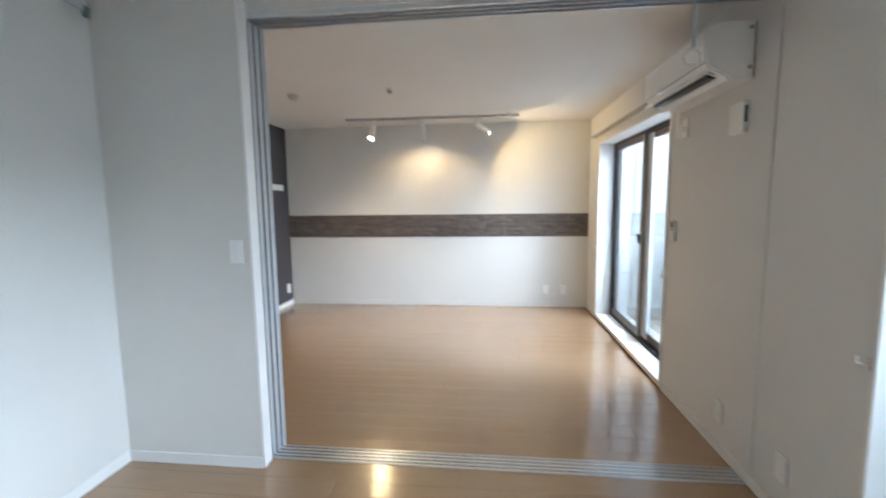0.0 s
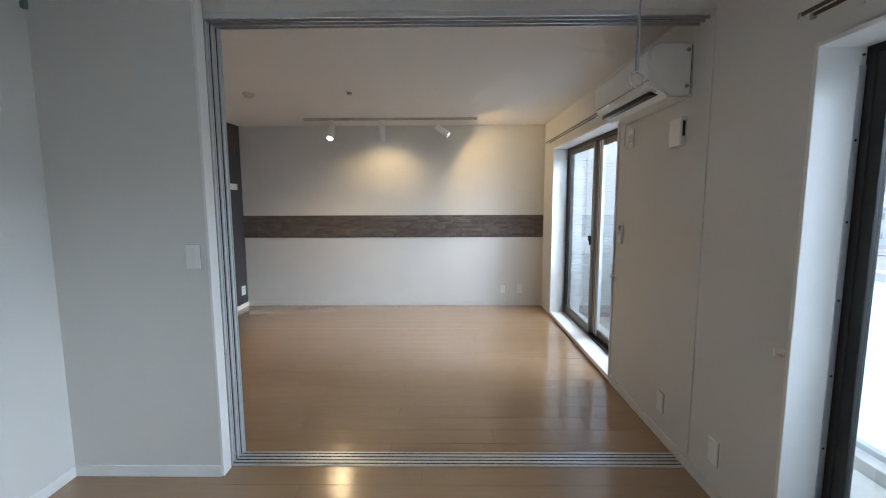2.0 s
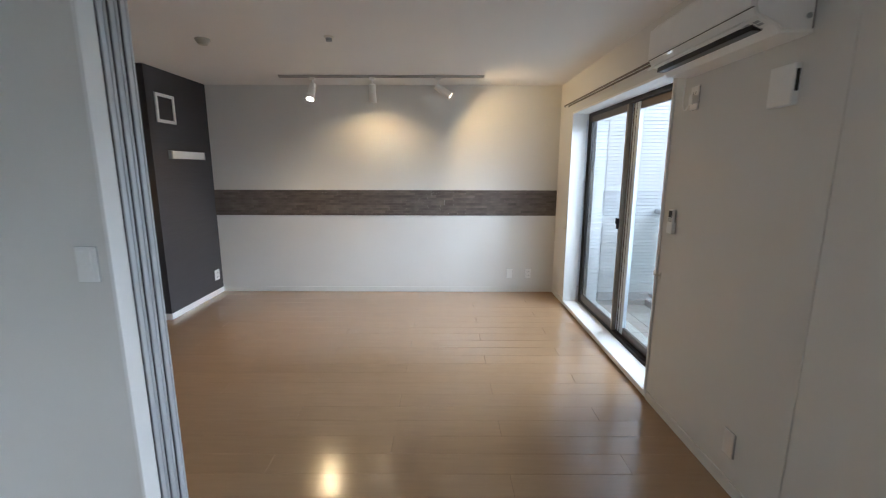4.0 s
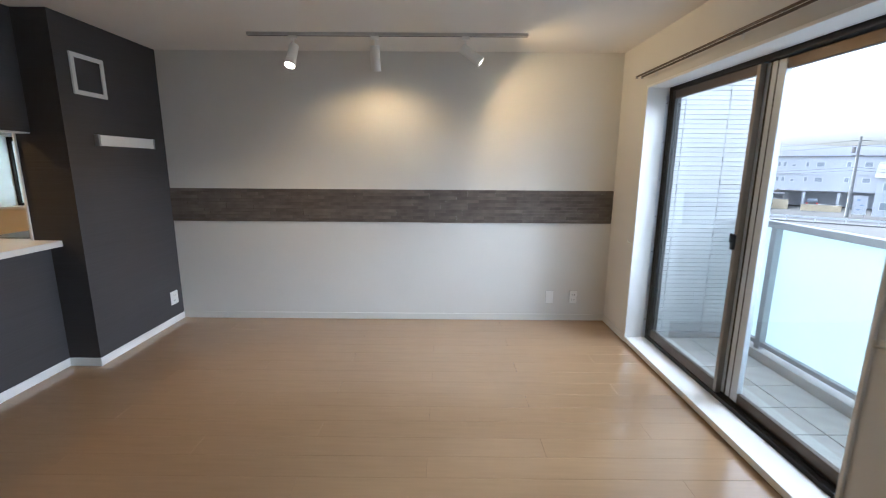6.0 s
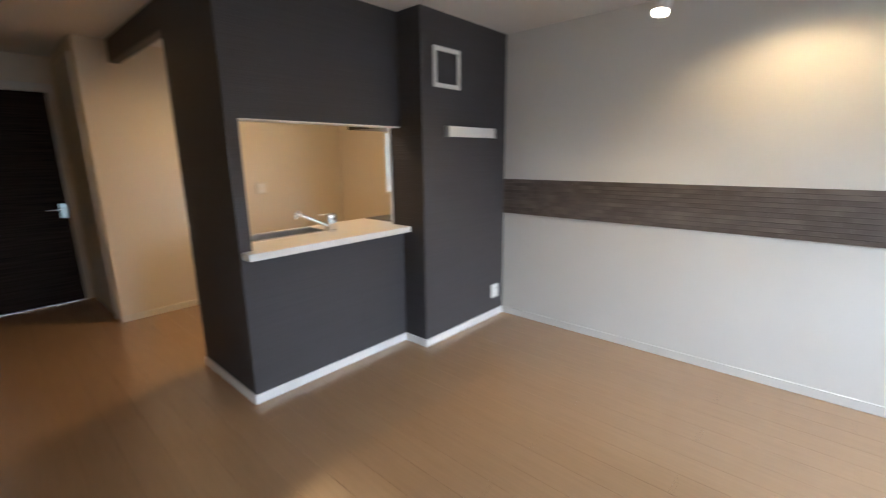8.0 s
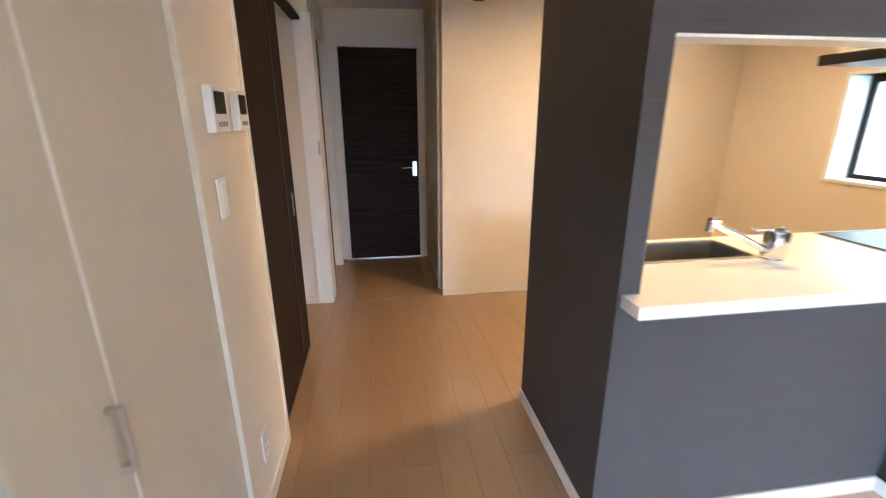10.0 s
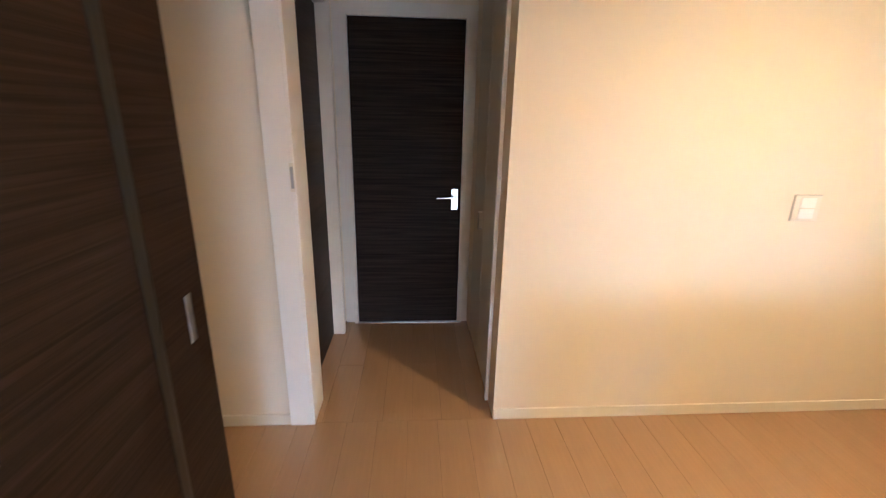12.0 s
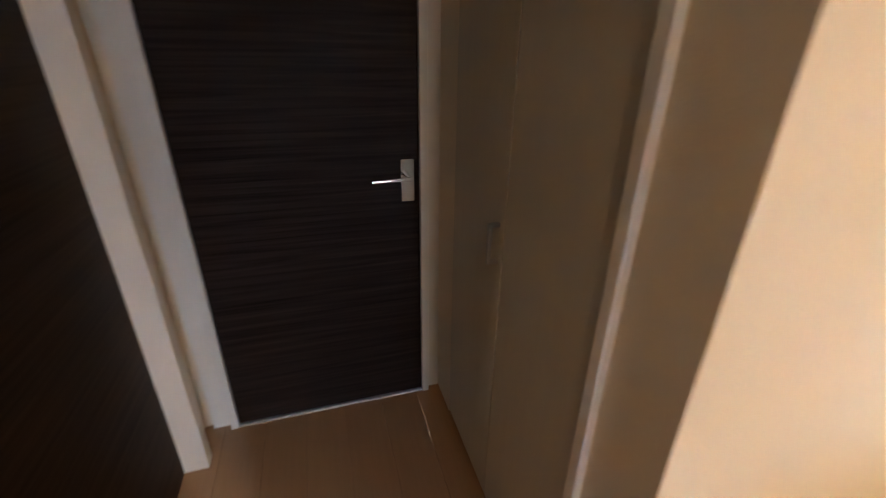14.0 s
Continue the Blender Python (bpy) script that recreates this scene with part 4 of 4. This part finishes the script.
for x, y in ((-0.75, 0.8), (0.75, 0.8), (-0.75, 3.3), (0.75, 3.3)):
    bm = bmesh.new()
    rod(bm, (x - 0.1, y, 0.32), (x + 0.1, y, 0.32), 0.32, segments=20)
    part("wheel", bm, M_BLACK, car, smooth=True)
for a0, d0, x0, x1, hh in ((41, 92, -2.0, 3.0, 1.0), (41, 93, -5.9, -3.7, 1.6), (41, 93.5, -9.8, -7.8, 1.6)):
    gw = town_thing("garden_wall", facing(a0, d0), "low beige garden wall by the road", "wall", "garden walls")
    part("wall", boxes((x0, x1, 0, 0.25, 0, hh), bevel=0.02), M_BEIGE, gw)
    part("coping", boxes((x0 - 0.05, x1 + 0.05, -0.04, 0.29, hh, hh + 0.08), bevel=0.02), M_CONCRETE, gw)
cp = town_thing("carport", facing(37.2, 96), "low grey roofed carport", "carport")
part("roof", boxes((-1.6, 1.9, 0, 4, 2.3, 2.45), bevel=0.02), M_ROOF, cp)
for x in (-1.5, 1.8):
    part("post", boxes((x - 0.06, x + 0.06, 0.1, 0.22, 0, 2.3)), M_ALU, cp)

pole = town_thing("utility_pole", facing(43.3, 84), "grey concrete utility pole with wires", "utility pole")
bm = bmesh.new()
rod(bm, (0, 0, 0), (0, 0, 11.2), 0.24, 0.15, segments=20)
part("pole", bm, M_POLE, pole, smooth=True)
for z, w in ((10.6, 1.0), (9.9, 0.8), (8.6, 0.6)):
    part("crossarm", boxes((-w, w, -0.06, 0.06, z, z + 0.12)), M_POLE, pole)
bm = bmesh.new()
rod(bm, (-0.5, 0, 9.0), (-0.5, 0, 9.8), 0.22, segments=18)
part("transformer", bm, M_ROOF, pole, smooth=True)
for z in (10.7, 10.0, 7.0, 6.6):
    bm = bmesh.new()
    for k in range(16):
        x0, x1 = -60 + k * 6.0, -54 + k * 6.0
        sag = lambda x: z - 1.0 + 1.0 * (abs(x) % 40 / 20 - 1) ** 2
        rod(bm, (x0, 0, sag(x0)), (x1, 0, sag(x1)), 0.022, segments=5)
    part("wire", bm, M_BLACK, pole)


sb = town_thing("signboard", facing(44.1, 85.5), "white roadside signboard with pale blue marks", "sign")
part("board", boxes((-0.75, 0.75, 0, 0.08, 0.35, 3.0), bevel=0.02), M_FACADE, sb)
for x in (-0.6, 0.6):
    part("post", boxes((x - 0.04, x + 0.04, 0.08, 0.16, 0, 3.0)), M_POLE, sb)
M_BLUEMARK = material("pale_blue_print", (0.22, 0.30, 0.45), 0.5)
for x, z, w, h in ((-0.2, 2.3, 0.35, 0.22), (0.2, 1.6, 0.4, 0.16), (-0.1, 1.0, 0.45, 0.12)):
    part("mark", boxes((x - w / 2, x + w / 2, -0.012, -0.002, z, z + h)), M_BLUEMARK, sb, "pale blue mark")


def bush(angle, dist, w, h, seed):
    """A low garden shrub: short limbs under many small leaf clumps."""
    t = town_thing("shrub", facing(angle, dist), "dark green garden shrub by the road", "shrub", "garden shrubs")
    rnd = random.Random(seed)
    bm = bmesh.new()
    rod(bm, (0, 0, 0), (0, 0, h * 0.4), 0.10, 0.06, segments=8)
    for k in range(6):
        a = k * 1.05
        rod(bm, (0, 0, h * 0.3), (math.cos(a) * w * 0.3, math.sin(a) * 0.6, h * 0.7), 0.05, 0.02, segments=6)
    part("trunk", bm, M_POLE, t)
    bm = bmesh.new()
    for k in range(260):
        c = Vector((rnd.gauss(0, w * 0.24), rnd.gauss(0, 0.5), h * (0.55 + 0.40 * rnd.uniform(-1, 1) * rnd.random())))
        r = rnd.uniform(0.10, 0.26)
        m = Matrix.Translation(c) @ Euler((rnd.uniform(0, 6), rnd.uniform(0, 6), rnd.uniform(0, 6))).to_matrix().to_4x4()
        bmesh.ops.create_grid(bm, x_segments=1, y_segments=1, size=r, matrix=m)
    tagged(part("crown", bm, M_LEAF, t), kind="stuff")


bush(35.6, 93, 4.5, 2.6, 1)
bush(33.8, 94, 3.5, 3.0, 2)
bush(36.4, 92, 2.5, 1.8, 3)


def bare_tree(angle, dist, h, seed):
    """A leafless street tree: a tapered trunk, forked limbs and fine twigs."""
    t = town_thing("bare_tree", facing(angle, dist), "leafless grey brown street tree by the road", "tree", "bare street trees")
    rnd = random.Random(seed)
    trunk, twigs = bmesh.new(), bmesh.new()
    rod(trunk, (0, 0, 0), (0, 0, h * 0.38), h * 0.030, h * 0.022, segments=9)

    def fork(p, d, length, r, level):
        q = p + d * length
        rod(trunk if level < 2 else twigs, p, q, r, r * 0.65, segments=7 if level < 2 else 4)
        if level < 4:
            for k in range(3):
                n = (d + Vector((rnd.uniform(-0.8, 0.8), rnd.uniform(-0.8, 0.8), rnd.uniform(-0.25, 0.6)))).normalized()
                fork(p + d * length * rnd.uniform(0.65, 1.0), n, length * rnd.uniform(0.6, 0.8), r * 0.62, level + 1)

    for k in range(4):
        a = k * 1.6 + rnd.uniform(-0.3, 0.3)
        fork(Vector((0, 0, h * (0.30 + 0.025 * k))), Vector((math.cos(a) * 0.8, math.sin(a) * 0.8, 0.7)).normalized(), h * 0.22, h * 0.015, 1)
    part("trunk", trunk, M_BARK, t, smooth=True)
    tagged(part("crown", twigs, M_BARK, t), kind="stuff")


M_BARK = material("grey_bark", (0.14, 0.115, 0.10), 0.9, vary=0.2, scale=4)
bare_tree(36.3, 86, 6.2, 21)
bare_tree(34.2, 87, 6.6, 22)


def house(angle, dist, w, d, storeys, wall, roof, gable, label):
    t = town_thing("house", facing(angle, dist), label, "house", "town houses")
    h = storeys * 2.8
    part("wall", boxes((-w / 2, w / 2, 0, d, 0, h)), wall, t)
    bm = bmesh.new()
    if gable:
        a = [bm.verts.new(v) for v in ((-w / 2 - 0.4, -0.4, h), (-w / 2 - 0.4, d + 0.4, h), (-w / 2 - 0.4, d / 2, h + d * 0.24))]
        b = [bm.verts.new(v) for v in ((w / 2 + 0.4, -0.4, h), (w / 2 + 0.4, d + 0.4, h), (w / 2 + 0.4, d / 2, h + d * 0.24))]
        bm.faces.new(a)
        bm.faces.new(b[::-1])
        for i in range(3):
            bm.faces.new((a[i], b[i], b[(i + 1) % 3], a[(i + 1) % 3]))
        bmesh.ops.recalc_face_normals(bm, faces=bm.faces)
    else:
        box(bm, -w / 2 - 0.15, w / 2 + 0.15, -0.15, d + 0.15, h, h + 0.35)
    part("roof", bm, roof, t)
    for s in range(storeys):
        k = max(2, int(w / 2.6))
        for i in range(k):
            x = -w / 2 + (i + 0.5) * w / k
            wd = part("window", boxes((x - 0.72, x + 0.72, -0.05, 0.04, s * 2.8 + 0.9, s * 2.8 + 2.1)), M_ALU, t)
            part("pane", boxes((x - 0.64, x + 0.64, -0.065, -0.052, s * 2.8 + 0.98, s * 2.8 + 2.02)), M_WINDOW, wd)


house(47.6, 88, 8, 9, 2, M_FACADE, M_ROOF, True, "white two storey house with a grey gable roof")
M_TAN = material("tan_render", (0.42, 0.36, 0.29), 0.8, vary=0.08, scale=0.5)
M_BRICKRED = material("red_render", (0.36, 0.12, 0.08), 0.8, vary=0.1, scale=0.5)
random.seed(5)
for k in range(30):
    ang = 18 + k * 2.6 + random.uniform(-1, 1)
    house(ang, random.uniform(130, 260), random.uniform(8, 18), random.uniform(8, 12), random.choice((2, 2, 2, 3)),
          random.choice((M_FACADE, M_FACADE, M_TAN, M_BEIGE)), M_ROOF, random.random() < 0.6, "far town house with rows of windows")
house(31.0, 120, 9, 8, 3, M_BRICKRED, M_ROOF, False, "red walled three storey building far off")

bm = bmesh.new()
rows = []
for i in range(61):
    a = radians(-10 + i * 2.6)
    top = 46 * (0.45 + 0.55 * noise.noise(Vector((i * 0.13, 0.7, 0)))) + 20 * noise.noise(Vector((i * 0.45, 3.1, 0))) + 22
    rows.append([bm.verts.new((math.sin(a) * r, math.cos(a) * r, z)) for r, z in ((780, GZ), (960, GZ + top * 0.6), (1180, GZ + top), (1400, GZ))])
for i in range(60):
    for j in range(3):
        bm.faces.new((rows[i][j], rows[i + 1][j], rows[i + 1][j + 1], rows[i][j + 1]))
bmesh.ops.recalc_face_normals(bm, faces=bm.faces)
single("hill", bm, M_HILL, "wooded hill on the horizon, distance haze put into its blue colour", "hill", kind="structure", smooth=True)


# ---- pieces: planks, stone strips, siding, balcony tiles ----
def slab(name, w, d, h, inset, mat):
    """A piece w by d in plan and h high with softened upper edges; its origin in a lower corner."""
    bm = bmesh.new()
    e = inset
    lv = [[(0, 0, 0), (w, 0, 0), (w, d, 0), (0, d, 0)], [(0, 0, h - e), (w, 0, h - e), (w, d, h - e), (0, d, h - e)], [(e, e, h), (w - e, e, h), (w - e, d - e, h), (e, d - e, h)]]
    vs = [[bm.verts.new(p) for p in ring] for ring in lv]
    for a, b in ((0, 1), (1, 2)):
        for i in range(4):
            bm.faces.new((vs[a][i], vs[a][(i + 1) % 4], vs[b][(i + 1) % 4], vs[b][i]))
    bm.faces.new(vs[2])
    return mesh_of(name, bm, mat)


PLANK = {}


def planks(x0, x1, y0, y1, width=0.1515, length=1.818, gap=0.0006):
    row, y = 0, y1
    while y > y0 + 0.004:
        ya = max(y - width, y0)
        x = x0 - (row * 0.606) % length
        while x < x1:
            xa, xb = max(x, x0), min(x + length, x1)
            if xb - xa > 0.01:
                key = (round(xb - xa, 4), round(y - ya, 4))
                if key not in PLANK:
                    PLANK[key] = slab("plank", key[0] - gap, key[1] - gap, 0.008, 0.0008, M_PLANK)
                ob = new("plank", PLANK[key])
                ob.parent, ob.location = floor, (xa, ya, -0.008)
            x += length
        y = ya
        row += 1


planks(XK, 0, -3.425, 0)
planks(-3.233, 0, -7.4, -3.555)
planks(XE, XK, -3.44, -2.40)
planks(XK, -4.95, -4.6, -3.425)

STRIP = {}
random.seed(11)
for r in range(10):
    z = 0.935 + r * 0.0297
    x = -4.018
    while x < -0.004:
        w = min(random.choice((0.10, 0.15, 0.20, 0.25, 0.30)), -0.002 - x)
        dpt = random.choice((0.009, 0.0105, 0.012))
        key = (round(w, 4), dpt)
        if key not in STRIP:
            STRIP[key] = slab("stone_strip", key[0] - 0.0008, 0.0291, dpt, 0.0012, M_STONE)
        ob = new("stone_strip", STRIP[key])
        ob.parent = wall_north
        ob.matrix_basis = Matrix.Translation((x, 0, z)) @ pose(0, 0, 0, 90, 0, 0)
        x += w

SIDE = {}
random.seed(12)
for r in range(80):
    z = BZ + 0.05 + r * 0.040
    x = 0.2
    cols = (0.36, 0.38, 0.39)
    for c, w in enumerate(cols):
        dpt = random.choice((0.012, 0.014, 0.017))
        key = (w, dpt)
        if key not in SIDE:
            SIDE[key] = slab("siding_strip", w - 0.0025, 0.0385, dpt, 0.003, M_SIDING)
        ob = new("siding_strip", SIDE[key])
        ob.parent = siding
        ob.matrix_basis = Matrix.Translation((x, -0.004, z)) @ pose(0, 0, 0, 90, 0, 0)
        x += w

TILE = slab("balcony_tile", 0.292, 0.292, 0.012, 0.002, M_TILE)
for i in range(3):
    for j in range(25):
        ob = new("balcony_tile", TILE)
        ob.parent, ob.location = balcony, (0.225 + i * 0.30, -0.34 - j * 0.30, BZ - 0.012)
